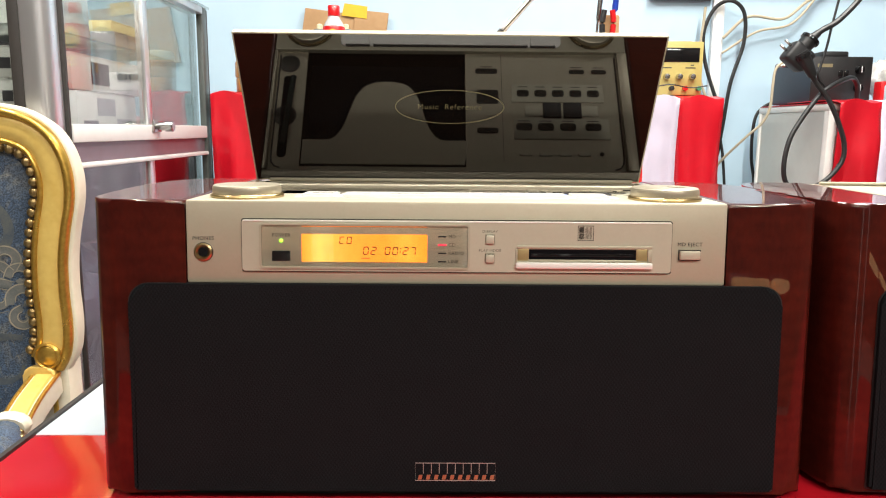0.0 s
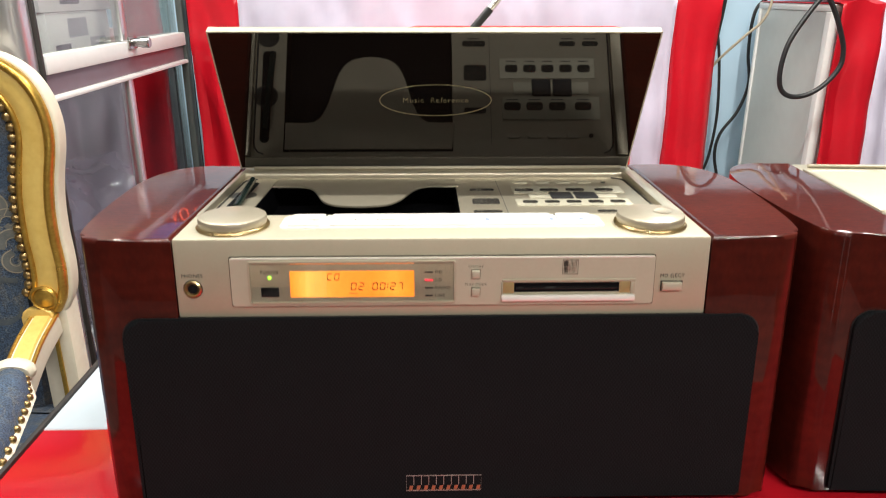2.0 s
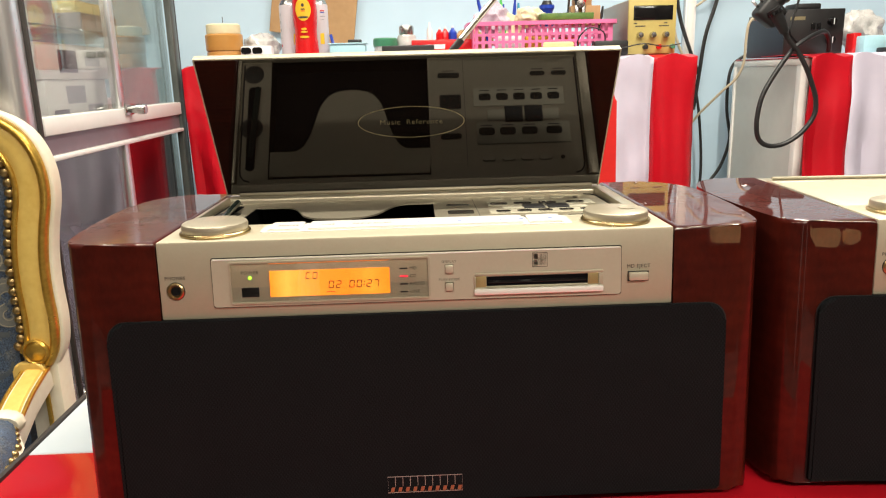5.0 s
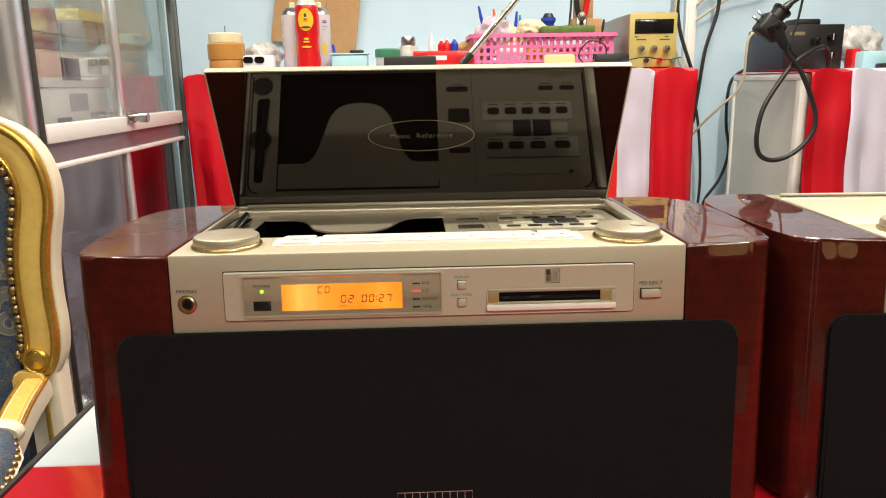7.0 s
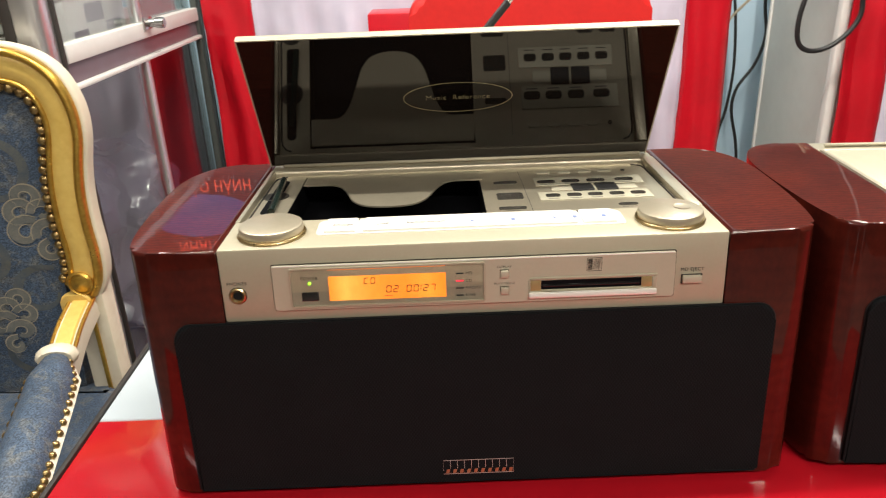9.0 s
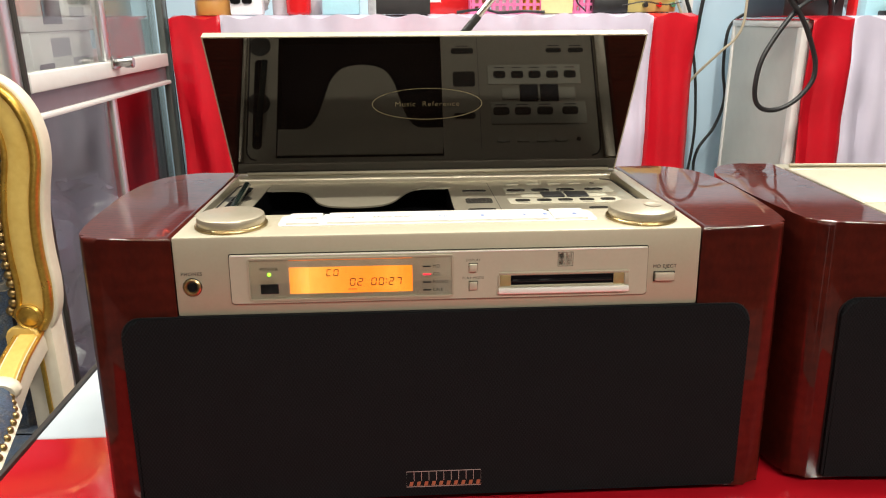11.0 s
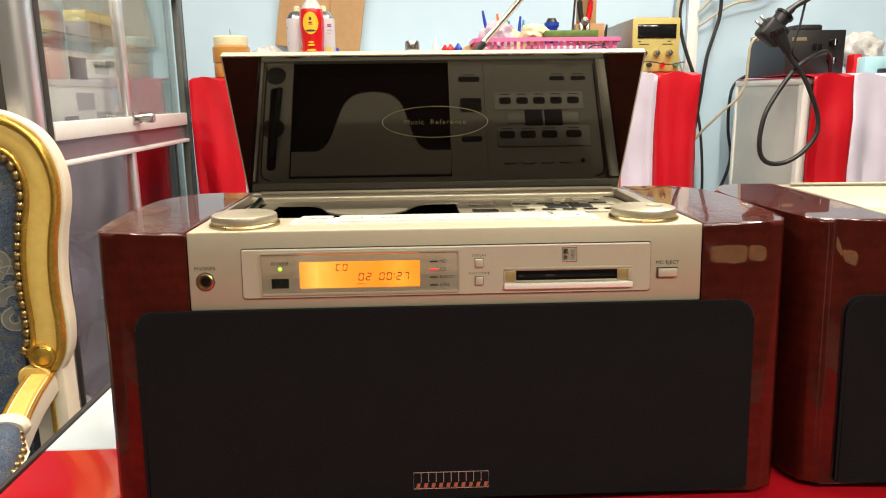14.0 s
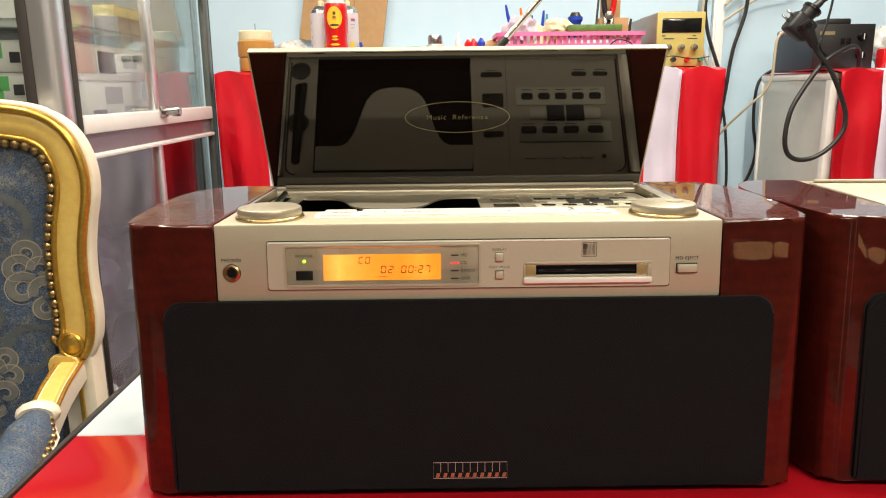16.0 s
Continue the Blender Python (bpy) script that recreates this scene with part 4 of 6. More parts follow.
def counter_middle():
    c = thing("counter", "workbench counter draped in red and white satin", "counter", pose(0.08, 1.86, FLOOR))
    top = 0.455 - FLOOR
    part("body", box(-0.72, 0.715, -0.2, 0.235, 0, top - 0.03, 0.003), WHITE_PAINT, c)
    part("worktop", box(-0.735, 0.73, -0.222, 0.238, top - 0.0295, top, 0.003), WHITE_PAINT, c)
    holder = thing("counter_cover", "red and white striped satin cover hanging from a counter", "tablecloth", pose(0, 0, 0))
    drape(holder, -0.66, 0.81, 1.625, -0.62, 0.458, [(-0.66, -0.522, RED_CLOTH), (-0.522, 0.684, WHITE_CLOTH), (0.684, 0.812, RED_CLOTH)], 1.0)


def counter_right():
    c = thing("counter", "grey panelled counter with white edging", "counter", pose(1.55, 1.77, FLOOR))
    top = 0.44 - FLOOR
    part("side_panel", box(-0.466, -0.452, -0.205, 0.2, 0.02, top - 0.02), GREY_PANEL, c, "smooth grey side panel")
    part("body", box(-0.45, 0.6, -0.2, 0.2, 0.0, top - 0.02), WHITE_PAINT, c)
    part("worktop", box(-0.47, 0.62, -0.225, 0.22, top - 0.0195, top, 0.003), WHITE_PAINT, c)
    part("edge_strip", box(-0.472, -0.448, -0.232, -0.206, 0.0, top - 0.02, 0.002), WHITE_PAINT, c, "white corner strip")
    part("edge_strip", box(-0.472, -0.448, 0.201, 0.215, 0.0, top - 0.02, 0.002), WHITE_PAINT, c, "white corner strip")
    holder = thing("counter_cover", "red and white striped satin cover over the grey counter", "tablecloth", pose(0, 0, 0))
    drape(holder, 1.09, 2.1, 1.525, -0.6, 0.447, [(1.092, 1.212, RED_CLOTH), (1.212, 1.75, WHITE_CLOTH), (1.75, 1.9, RED_CLOTH)], 2.3)
    part("cover_corner", box(1.078, 1.3, 1.56, 1.97, 0.4405, 0.4435, 0.001), RED_CLOTH, holder, "red fold lying on the top")


section(0.027, -0.1)
counter_middle()
counter_right()


# ---- a red padded chair between the tables ----
def red_chair():
    c = thing("padded_chair", "red covered padded chair behind the stereo", "chair", pose(0.205, 1.32, FLOOR))
    back = prism(rounded(-0.285, 0.288, -0.1 - FLOOR, 0.372 - FLOOR, (0.03, 0.03, 0.045, 0.045)), -0.02, 0.05, "y", 0.018)
    for v in back.verts:
        v.co.x *= 1 + 0.06 * (0.37 - FLOOR - v.co.z)
        v.co.y += 0.008 * math.sin(v.co.x * 21) * (v.co.z > 0.3)
    part("backrest", back, RED_CHAIR, c, "bright red fabric backrest")
    part("seat", box(-0.28, 0.28, -0.45, -0.02, -0.36 - FLOOR, -0.27 - FLOOR, 0.03, segments=4), RED_CHAIR, c)
    for x in (-0.25, 0.25):
        part("back_post", box(x - 0.018, x + 0.018, 0.0, 0.036, 0, 0.66, 0.004), BLACK, c)
        part("leg", box(x - 0.018, x + 0.018, -0.43, -0.394, 0, -0.355 - FLOOR, 0.004), BLACK, c)


section(0.02, -0.08)
red_chair()
tagged(part("red_box", box(-0.19, 0.09, 1.44, 1.58, FLOOR, 0.325, 0.004), RED_CLOTH), "red covered carton behind the padded chair", "box")


# ---- the glass showcase ----
def showcase():
    c = thing("showcase", "glass showcase with aluminium frames, sliding doors and shelves", "display cabinet", pose(-0.9, 1.1, FLOOR))
    X, Y = 0.22, -1.1                    # the front face's x, and the shift to the counter's own y
    def up(z):
        return z - FLOOR
    def bar(name, x0, x1, y0, y1, z0, z1, m=ALUMINIUM, bevel=0.003, label="", parent=c):
        return part(name, box(x0, x1, y0 + Y, y1 + Y, up(z0), up(z1), bevel), m, parent, label)
    TOP = 0.667
    # corner posts
    bar("post", X - 0.016, X, 1.668, 1.69, FLOOR, TOP, DARK_TRIM, label="dark far corner post")
    bar("post", X - 0.014, X + 0.004, 1.63, 1.6675, FLOOR, TOP, SMOKE, label="smoke grey glazing strip")
    post = prism(rounded(X - 0.046, X, 0.787 + Y, 0.832 + Y, (0.004, 0.022, 0.004, 0.004), 6), 0.0, up(TOP))
    part("post", post, ALUMINIUM, c, "rounded aluminium corner post")
    bar("gasket", X - 0.02, X + 0.006, 0.8325, 0.840, FLOOR, TOP, DARK_TRIM, 0.001)
    bar("gasket", X - 0.066, X - 0.0465, 0.79, 0.815, FLOOR, TOP, DARK_TRIM, 0.001)
    # rails at the shelf
    bar("rail", X - 0.02, X + 0.006, 0.846, 1.629, 0.304, 0.338, WHITE_PAINT, label="white sliding door rail")
    bar("rail", X - 0.03, X - 0.004, 0.846, 1.629, 0.266, 0.3038, MAUVE, 0.0, label="glossy mauve rail face")
    bar("rail", X - 0.02, X + 0.008, 0.846, 1.629, 0.256, 0.2658, WHITE_PAINT, label="white lower rail")
    bar("rail", X - 0.02, X + 0.006, 0.846, 1.629, TOP - 0.02, TOP)
    bar("stile", X - 0.024, X - 0.004, 1.222, 1.25, 0.3382, TOP - 0.021, label="aluminium sliding door stile")
    bar("stile", X - 0.024, X - 0.004, 1.222, 1.25, FLOOR + 0.08, 0.2558, label="aluminium sliding door stile")
    bar("stile", X - 0.04, X - 0.026, 0.85, 0.875, 0.3382, TOP - 0.021, DARK_TRIM)
    # panes
    for name, dx, y0, y1, z0, z1 in (("pane", -0.012, 0.846, 1.222, 0.338, TOP - 0.02), ("pane", -0.02, 1.25, 1.63, 0.338, TOP - 0.02), ("pane", -0.012, 0.846, 1.222, FLOOR + 0.08, 0.256), ("pane", -0.02, 1.25, 1.63, FLOOR + 0.08, 0.256)):
        p = bar(name, X + dx - 0.003, X + dx + 0.003, y0, y1, z0, z1, PANE, 0, "clear sliding glass pane")
        p.visible_shadow = False
    # lock
    lock = part("lock", lathe([(0.0095, 0), (0.0095, 0.02), (0.012, 0.021), (0.012, 0.038), (0.010, 0.04), (0, 0.04)], seg=20, at=pose(X + 0.006, 1.245 + Y, up(0.335), 0, 90)), STEEL, c, "steel showcase lock")
    part("lock_plate", box(X + 0.0061, X + 0.012, 1.215 + Y, 1.262 + Y, up(0.322), up(0.349), 0.002), STEEL, lock)
    # shelves, back and base
    bar("shelf", X - 0.5, X - 0.04, 0.82, 1.65, 0.285, 0.297, WHITE_PAINT, label="white shelf")
    bar("shelf", X - 0.5, X - 0.04, 0.82, 1.65, 0.505, 0.511, PANE, label="glass shelf")
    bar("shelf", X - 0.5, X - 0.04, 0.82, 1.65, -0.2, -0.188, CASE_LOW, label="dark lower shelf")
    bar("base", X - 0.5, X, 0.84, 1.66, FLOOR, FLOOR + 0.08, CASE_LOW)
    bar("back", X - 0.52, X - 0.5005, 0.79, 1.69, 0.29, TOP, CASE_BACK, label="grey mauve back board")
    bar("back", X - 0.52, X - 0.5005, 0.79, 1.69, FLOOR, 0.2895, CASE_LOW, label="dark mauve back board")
    bar("top", X - 0.52, X + 0.006, 0.79, 1.69, TOP + 0.001, TOP + 0.007, PANE, 0, "glass top").visible_shadow = False
    bar("side", X - 0.5, X - 0.045, 1.666, 1.672, 0.298, TOP, PANE, 0, "glass end wall").visible_shadow = False
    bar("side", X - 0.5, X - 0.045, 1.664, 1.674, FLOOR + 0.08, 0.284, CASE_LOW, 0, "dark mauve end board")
    p = bar("pane", X - 0.5, X - 0.066, 0.797, 0.803, FLOOR + 0.08, TOP, PANE, 0, "glass end pane")
    p.visible_shadow = False
    bar("rail", X - 0.5, X - 0.067, 0.804, 0.8195, 0.27, 0.3, ALUMINIUM)


section(0.018, -0.074)
showcase()


def carton(name, x, y, z, w, d, h, m, label, turn=0.0, marks=(), category="box"):
    """A cardboard box with its closing flap line and printed panels on the face turned to the aisle (+x)."""
    b = thing(name, label, category, pose(x, y, z, 0, 0, turn), "boxes in the showcase")
    part("body", box(-d / 2, d / 2, -w / 2, w / 2, 0, h, 0.0025), m, b)
    for u0, u1, v0, v1, mat in marks:
        part("print", box(d / 2 - 0.0005, d / 2 + 0.0004, -w / 2 + u0 * w, -w / 2 + u1 * w, v0 * h, v1 * h), mat, b)
    part("flap", box(-d / 2 + 0.004, d / 2 + 0.0006, -w / 2 + 0.004, w / 2 - 0.004, h - 0.0005, h + 0.0015), m, b)
    return b


carton("carton", -0.84, 1.12, 0.298, 0.34, 0.22, 0.105, WHITE_CARD, "white printed electronics carton on the shelf", 4, ((0.08, 0.3, 0.1, 0.45, DARK_PRINT), (0.3, 0.6, 0.55, 0.9, GREY_PRINT), (0.62, 0.9, 0.3, 0.5, GREY_PRINT), (0.05, 0.95, 0.02, 0.07, LILAC)))
carton("carton", -0.85, 1.13, 0.4055, 0.36, 0.24, 0.07, WHITE_CARD, "white carton with a dark picture on a carton", 2, ((0.25, 0.5, 0.2, 0.85, DARK_PRINT), (0.62, 0.85, 0.4, 0.7, GREY_PRINT)))
carton("carton", -0.84, 1.36, 0.298, 0.13, 0.16, 0.06, PINK_CARD, "small pinkish white carton on the shelf")
for z, w, marks in ((0.298, 0.2, ((0.62, 0.95, 0.2, 0.8, GREEN_PLASTIC), (0.7, 0.9, 0.4, 0.6, GREY_PRINT))), (0.3605, 0.19, ((0.72, 0.80, 0.08, 0.5, GREEN_PRINT), (0.76, 0.85, 0.45, 0.92, GREEN_PRINT), (0.88, 0.96, 0.3, 0.65, DARK_PRINT))), (0.418, 0.19, ((0.70, 0.78, 0.08, 0.5, GREEN_PRINT), (0.74, 0.83, 0.45, 0.92, GREEN_PRINT), (0.88, 0.96, 0.3, 0.65, DARK_PRINT), (0.66, 0.72, 0.7, 0.85, DARK_PRINT)))):
    carton("carton", -0.885, 0.935, z, 0.24, w, 0.055, WHITE_CARD, "flat white carton with green and grey print", -90, marks)
carton("carton", -0.9, 1.1, 0.5115, 0.22, 0.2, 0.15, PALE_CARD, "pale plastic-wrapped parcel on the glass shelf")
carton("carton", -0.9, 1.45, 0.5115, 0.22, 0.2, 0.05, GREY_PRINT, "grey flat device on the glass shelf")
carton("carton", -0.9, 1.46, 0.563, 0.16, 0.15, 0.03, YELLOW_CARD, "yellowish tray on a grey device")


# ---- the gilt armchair ----
def armchair():
    CX, CY = -0.92, 0.69
    c = thing("armchair", "gilt and ivory carved armchair in blue damask", "armchair", pose(CX, CY, FLOOR))
    up = lambda z: z - FLOOR
    half = [(0.0, 0.327), (0.12, 0.323), (0.19, 0.316), (0.238, 0.308), (0.278, 0.297), (0.306, 0.279), (0.323, 0.255), (0.332, 0.222), (0.331, 0.185), (0.321, 0.138), (0.314, 0.09), (0.312, 0.036), (0.314, -0.018), (0.310, -0.058), (0.298, -0.082)]
    mid = [(x - 0.030 * min(1, x / 0.25), z - 0.030 * max(0.0, 1 - x / 0.30)) for x, z in half]
    ring = [(x, 0, up(z)) for x, z in mid] + [(-x, 0, up(z)) for x, z in mid[:0:-1]]
    line = spline([(x, 0, up(z)) for x, z in [(-a, b) for a, b in mid[:0:-1]] + mid], 6)
    # frame profile: outer ivory side, gilt ridge, cream band, gilt bead
    def ridge(name, off, w, h, y0, m, label):
        path = []
        n = len(line)
        for i, p in enumerate(line):
            a, b = line[max(i - 1, 0)], line[min(i + 1, n - 1)]
            d = (b - a).normalized()
            path.append(p + Vector((-d.z, 0, d.x)) * off + Vector((0, y0, 0)))
        prof = [(0.5 * w * math.cos(t), h * math.sin(t)) for t in [math.pi * k / 8 for k in range(9)]]
        prof += [(-0.5 * w, -0.012), (0.5 * w, -0.012)]
        part(name, sweep(path, prof, up=(0, -1, 0)), m, c, label)
    ridge("back_frame", 0.000, 0.046, 0.010, -0.012, CREAM, "cream gilt carved frame")
    ridge("frame_ridge", 0.0225, 0.014, 0.010, -0.016, GILT, "gold ridge")
    ridge("frame_edge", 0.029, 0.012, 0.004, -0.008, IVORY, "ivory outer edge")
    ridge("frame_back", 0.012, 0.036, -0.03, 0.012, IVORY, "ivory back of the frame")
    ridge("frame_bead", -0.022, 0.010, 0.007, -0.016, GILT, "gold bead")
    # nails along the inner edge
    n = len(line)
    step, last = 0.0158, None
    nail = bmesh.new()
    bmesh.ops.create_uvsphere(nail, u_segments=10, v_segments=6, radius=0.0084)
    first = part("nail", nail, BRASS, c, "brass upholstery nail")
    count = 0
    fine = [line[i].lerp(line[i + 1], k / 8) for i in range(n - 1) for k in range(8)]
    for i in range(1, len(fine) - 1):
        d = (fine[i + 1] - fine[i - 1]).normalized()
        p = fine[i] + Vector((-d.z, 0, d.x)) * -0.032 + Vector((0, -0.016, 0))
        if last is None or (p - last).length >= step:
            last = p
            if count == 0:
                first.location = p
            else:
                o = new("nail", first.data)
                o.parent, o.location = c, p
            count += 1
    # padded back
    inner = []
    for i, p in enumerate(line):
        a, b = line[max(i - 1, 0)], line[min(i + 1, n - 1)]
        d = (b - a).normalized()
        inner.append(p + Vector((-d.z, 0, d.x)) * -0.034)
    inner = [(p.x, p.z) for p in inner]
    low = up(-0.345)
    inner = [(inner[0][0] + 0.01, low)] + inner + [(inner[-1][0] - 0.01, low)]
    pad = bmesh.new()
    cx, cz = 0.0, up(0.03)
    rings = []
    for k in range(7):
        f = 1 - k / 6.5
        bulge = -0.035 * (1 - f * f) - 0.008
        rings.append([pad.verts.new((cx + (x - cx) * f, bulge, cz + (z - cz) * f)) for x, z in inner])
    m = len(inner)
    for r, q in zip(rings, rings[1:]):
        for i in range(m):
            pad.faces.new((r[i], r[(i + 1) % m], q[(i + 1) % m], q[i]))
    pad.faces.new(rings[-1])
    backing = [pad.verts.new((x, 0.02, z)) for x, z in inner]
    for i in range(m):
        pad.faces.new((rings[0][i], backing[i], backing[(i + 1) % m], rings[0][(i + 1) % m]))
    pad.faces.new(backing)
    cushion = part("back_cushion", pad, DAMASK, c, "blue damask padded back")
    tree = BVHTree.FromPolygons([v.co.copy() for v in cushion.data.vertices], [tuple(f.vertices) for f in cushion.data.polygons])

    def ribbon(bm, pts, width, lift, taper=0.35):
        """A woven band lying on the cushion along a curve of (x, z)."""
        line, rows = spline([(x, 0, up(z)) for x, z in pts], 7), []
        for k, q in enumerate(line):
            d = (line[min(k + 1, len(line) - 1)] - line[max(k - 1, 0)]).normalized()
            w = width * 0.5 * (taper + (1 - taper) * math.sin(math.pi * min(1, 0.12 + k / len(line))))
            row = []
            for sgn in (-1, 0, 1):
                e = q + Vector((-d.z, 0, d.x)) * w * sgn
                hit = tree.ray_cast(Vector((e.x, -0.2, e.z)), Vector((0, 1, 0)))[0]
                row.append(Vector((e.x, hit.y - lift, e.z)) if hit else None)
            rows.append(row)
        for a, b in zip(rows, rows[1:]):
            for k in range(2):
                corners = (a[k], a[k + 1], b[k + 1], b[k])
                if all(corners):
                    bm.faces.new([bm.verts.new(v) for v in corners])

    def curl(x, z, r, start, turns, shrink=0.25):
        """A spiral of (x, z) points, wound inwards."""
        n = max(5, int(abs(turns) * 9))
        return [(x + r * (1 - (1 - shrink) * k / n) * math.cos(radians(start) + 2 * math.pi * turns * k / n), z + r * (1 - (1 - shrink) * k / n) * math.sin(radians(start) + 2 * math.pi * turns * k / n)) for k in range(n + 1)]

    scrolls, leaves, veins = bmesh.new(), bmesh.new(), bmesh.new()
    for g in (1, -1):
        for x, z, r, start, turns in ((0.175, 0.145, 0.062, -110, 0.85), (0.205, -0.085, 0.05, 60, 0.8), (0.06, 0.05, 0.075, 200, -0.9), (0.075, 0.235, 0.05, -40, 0.8), (0.12, -0.02, 0.055, 120, -0.75), (0.06, -0.17, 0.06, 10, 0.9), (0.17, -0.2, 0.05, 150, 0.7)):
            ribbon(scrolls, [(g * a, b) for a, b in curl(x, z, r, start, turns, 0.45)], 0.015, 0.0006)
        for x, z, size, lean in ((0.222, 0.045, 1.0, 10), (0.03, 0.15, 1.0, -20), (0.135, 0.22, 0.8, 30), (0.15, -0.13, 0.9, -15), (0.02, -0.07, 0.9, 0), (0.115, 0.075, 0.7, 40)):
            for k, (du, dv, r, start, turns) in enumerate(((0.0, 0.045, 0.02, -60, 0.95), (-0.018, 0.02, 0.022, 10, 0.9), (0.016, 0.012, 0.02, 170, -0.9), (-0.02, -0.015, 0.026, 40, 0.85), (0.012, -0.025, 0.023, 190, -0.85), (0.004, -0.055, 0.018, 90, 0.9))):
                a = radians(lean)
                px, pz = x + size * (du * math.cos(a) - dv * math.sin(a)), z + size * (du * math.sin(a) + dv * math.cos(a))
                shape = [(g * u, v) for u, v in curl(px, pz, r * size, start + lean, turns, 0.3)]
                ribbon(leaves, shape, 0.016 * size, 0.0011 + 0.0001 * k, 0.6)
                ribbon(veins, [(g * u, v) for u, v in curl(px, pz, r * size * 1.25, start + lean, turns * 0.8, 0.75)], 0.0022, 0.0018)
                ribbon(veins, [(g * u, v) for u, v in curl(px, pz, r * size * 0.62, start + lean, turns, 0.3)], 0.0018, 0.0018)
    for name, bm, m, label in (("woven_scroll", scrolls, SCROLL_THREAD, "dull gold woven scrolls"), ("woven_leaf", leaves, LEAF_THREAD, "grey gold woven leaves"), ("woven_vein", veins, VEIN_THREAD, "pale woven outlines")):
        bmesh.ops.remove_doubles(bm, verts=bm.verts, dist=0.00001)
        tagged(part(name, bm, m, cushion, label), kind="stuff")
    # rosettes, rear posts, arms and seat on both sides
    high = lambda z: up(z) + 0.032
    for s in (1, -1):
        turn = pose(0, 0, 0, 90)
        part("rosette", lathe([(0.021, 0), (0.022, 0.006), (0.0185, 0.009), (0.0165, 0.0065), (0.012, 0.009), (0.0, 0.0115)], seg=28, at=pose(s * 0.274, -0.02, high(-0.101), 90)), GILT, c, "carved gold rosette")
        part("rear_post", box(s * 0.268 - 0.024, s * 0.268 + 0.032, -0.012, 0.034, 0, high(-0.108), 0.005), IVORY, c, "ivory rear post")
        part("post_band", box(s * 0.268 + 0.004, s * 0.268 + 0.012, -0.017, -0.0122, 0.3, high(-0.14), 0.002), GILT, c)
        part("post_scroll", prism(rounded(s * 0.268 - 0.034, s * 0.268 + 0.018, high(-0.175), high(-0.12), 0.012), -0.03, -0.0125, "y", 0.004), CREAM, c)
        path = spline([(s * 0.268, -0.02, high(-0.145)), (s * 0.272, -0.09, high(-0.165)), (s * 0.285, -0.17, high(-0.19)), (s * 0.31, -0.26, high(-0.2)), (s * 0.345, -0.4, high(-0.205)), (s * 0.37, -0.5, high(-0.215)), (s * 0.37, -0.55, high(-0.26))], 6)
        part("armrest", sweep(path, [(-0.021, -0.022), (0.021, -0.022), (0.023, 0.0), (0.021, 0.013), (-0.021, 0.013), (-0.023, 0.0)]), IVORY, c, "ivory carved arm")
        part("arm_top", sweep(path[:13], [(-0.014, 0.0132), (0.014, 0.0132), (0.012, 0.017), (-0.012, 0.017)]), CREAM, c)
        for q in (-0.02, 0.02):
            part("arm_edge", sweep([p + Vector((q, 0, 0.0135)) for p in path], circle(0.0035, 8)), GILT, c, "gold edge")
        padpath = spline([(s * 0.283, -0.165, high(-0.165)), (s * 0.312, -0.27, high(-0.172)), (s * 0.345, -0.4, high(-0.178)), (s * 0.36, -0.47, high(-0.185))], 6)
        taper = [min(1.0, 0.55 + 0.45 * min(i, len(padpath) - 1 - i) / 3) for i in range(len(padpath))]
        prof = [(0.034 * math.cos(t), -0.006 + 0.03 * max(0, math.sin(t)) - 0.004 * (math.sin(t) < 0)) for t in [2 * math.pi * k / 14 for k in range(14)]]
        pad = part("arm_pad", sweep(padpath, prof, taper=taper), DAMASK, c, "blue damask arm pad")
        part("pad_collar", sweep(spline([(s * 0.279, -0.142, high(-0.166)), (s * 0.2815, -0.157, high(-0.164)), (s * 0.284, -0.17, high(-0.165))], 3), [(0.033 * math.cos(t), 0.021 * math.sin(t)) for t in [2 * math.pi * k / 14 for k in range(14)]], taper=[0.72, 0.86, 0.95, 1, 0.97, 0.9, 0.8]), IVORY, c, "ivory scrolled end of the pad")
        welt = part("pad_border", sweep([p + Vector((0, 0, -0.012)) for p in padpath], [(0.041 * math.cos(t), 0.009 * math.sin(t)) for t in [2 * math.pi * k / 12 for k in range(12)]], taper=taper), IVORY, c, "ivory border of the pad")
        for i in range(0, len(padpath), 1):
            for q in (-1, 1):
                o = new("nail", first.data)
                o.parent, o.location, o.scale = c, padpath[i] + Vector((q * 0.036 * taper[i], 0, -0.006)), (0.7, 0.7, 0.7)
        part("arm_support", sweep(spline([(s * 0.37, -0.5, high(-0.22)), (s * 0.345, -0.46, high(-0.3)), (s * 0.30, -0.42, high(-0.36)), (s * 0.28, -0.42, up(-0.4))], 5), circle(0.02, 10)), IVORY, c)
        part("front_leg", sweep(spline([(s * 0.27, -0.47, up(-0.39)), (s * 0.285, -0.5, up(-0.5)), (s * 0.25, -0.48, up(-0.65)), (s * 0.27, -0.5, 0.0)], 5), circle(0.024, 10)), IVORY, c)
    seat = prism(rounded(-0.30, 0.30, -0.53, 0.0, (0.08, 0.08, 0.02, 0.02)), up(-0.4), up(-0.285), bevel=0.035, ends="b", segments=4)
    part("seat_cushion", seat, DAMASK, c, "blue damask seat")
    part("seat_rail", prism(rounded(-0.31, 0.31, -0.545, 0.02, (0.085, 0.085, 0.02, 0.02)), up(-0.46), up(-0.385), bevel=0.008), IVORY, c)
    return c


section(0.0, -0.041)
armchair()


# ---- things on the middle counter ----
section(0.027, -0.1)
TOP = 0.463


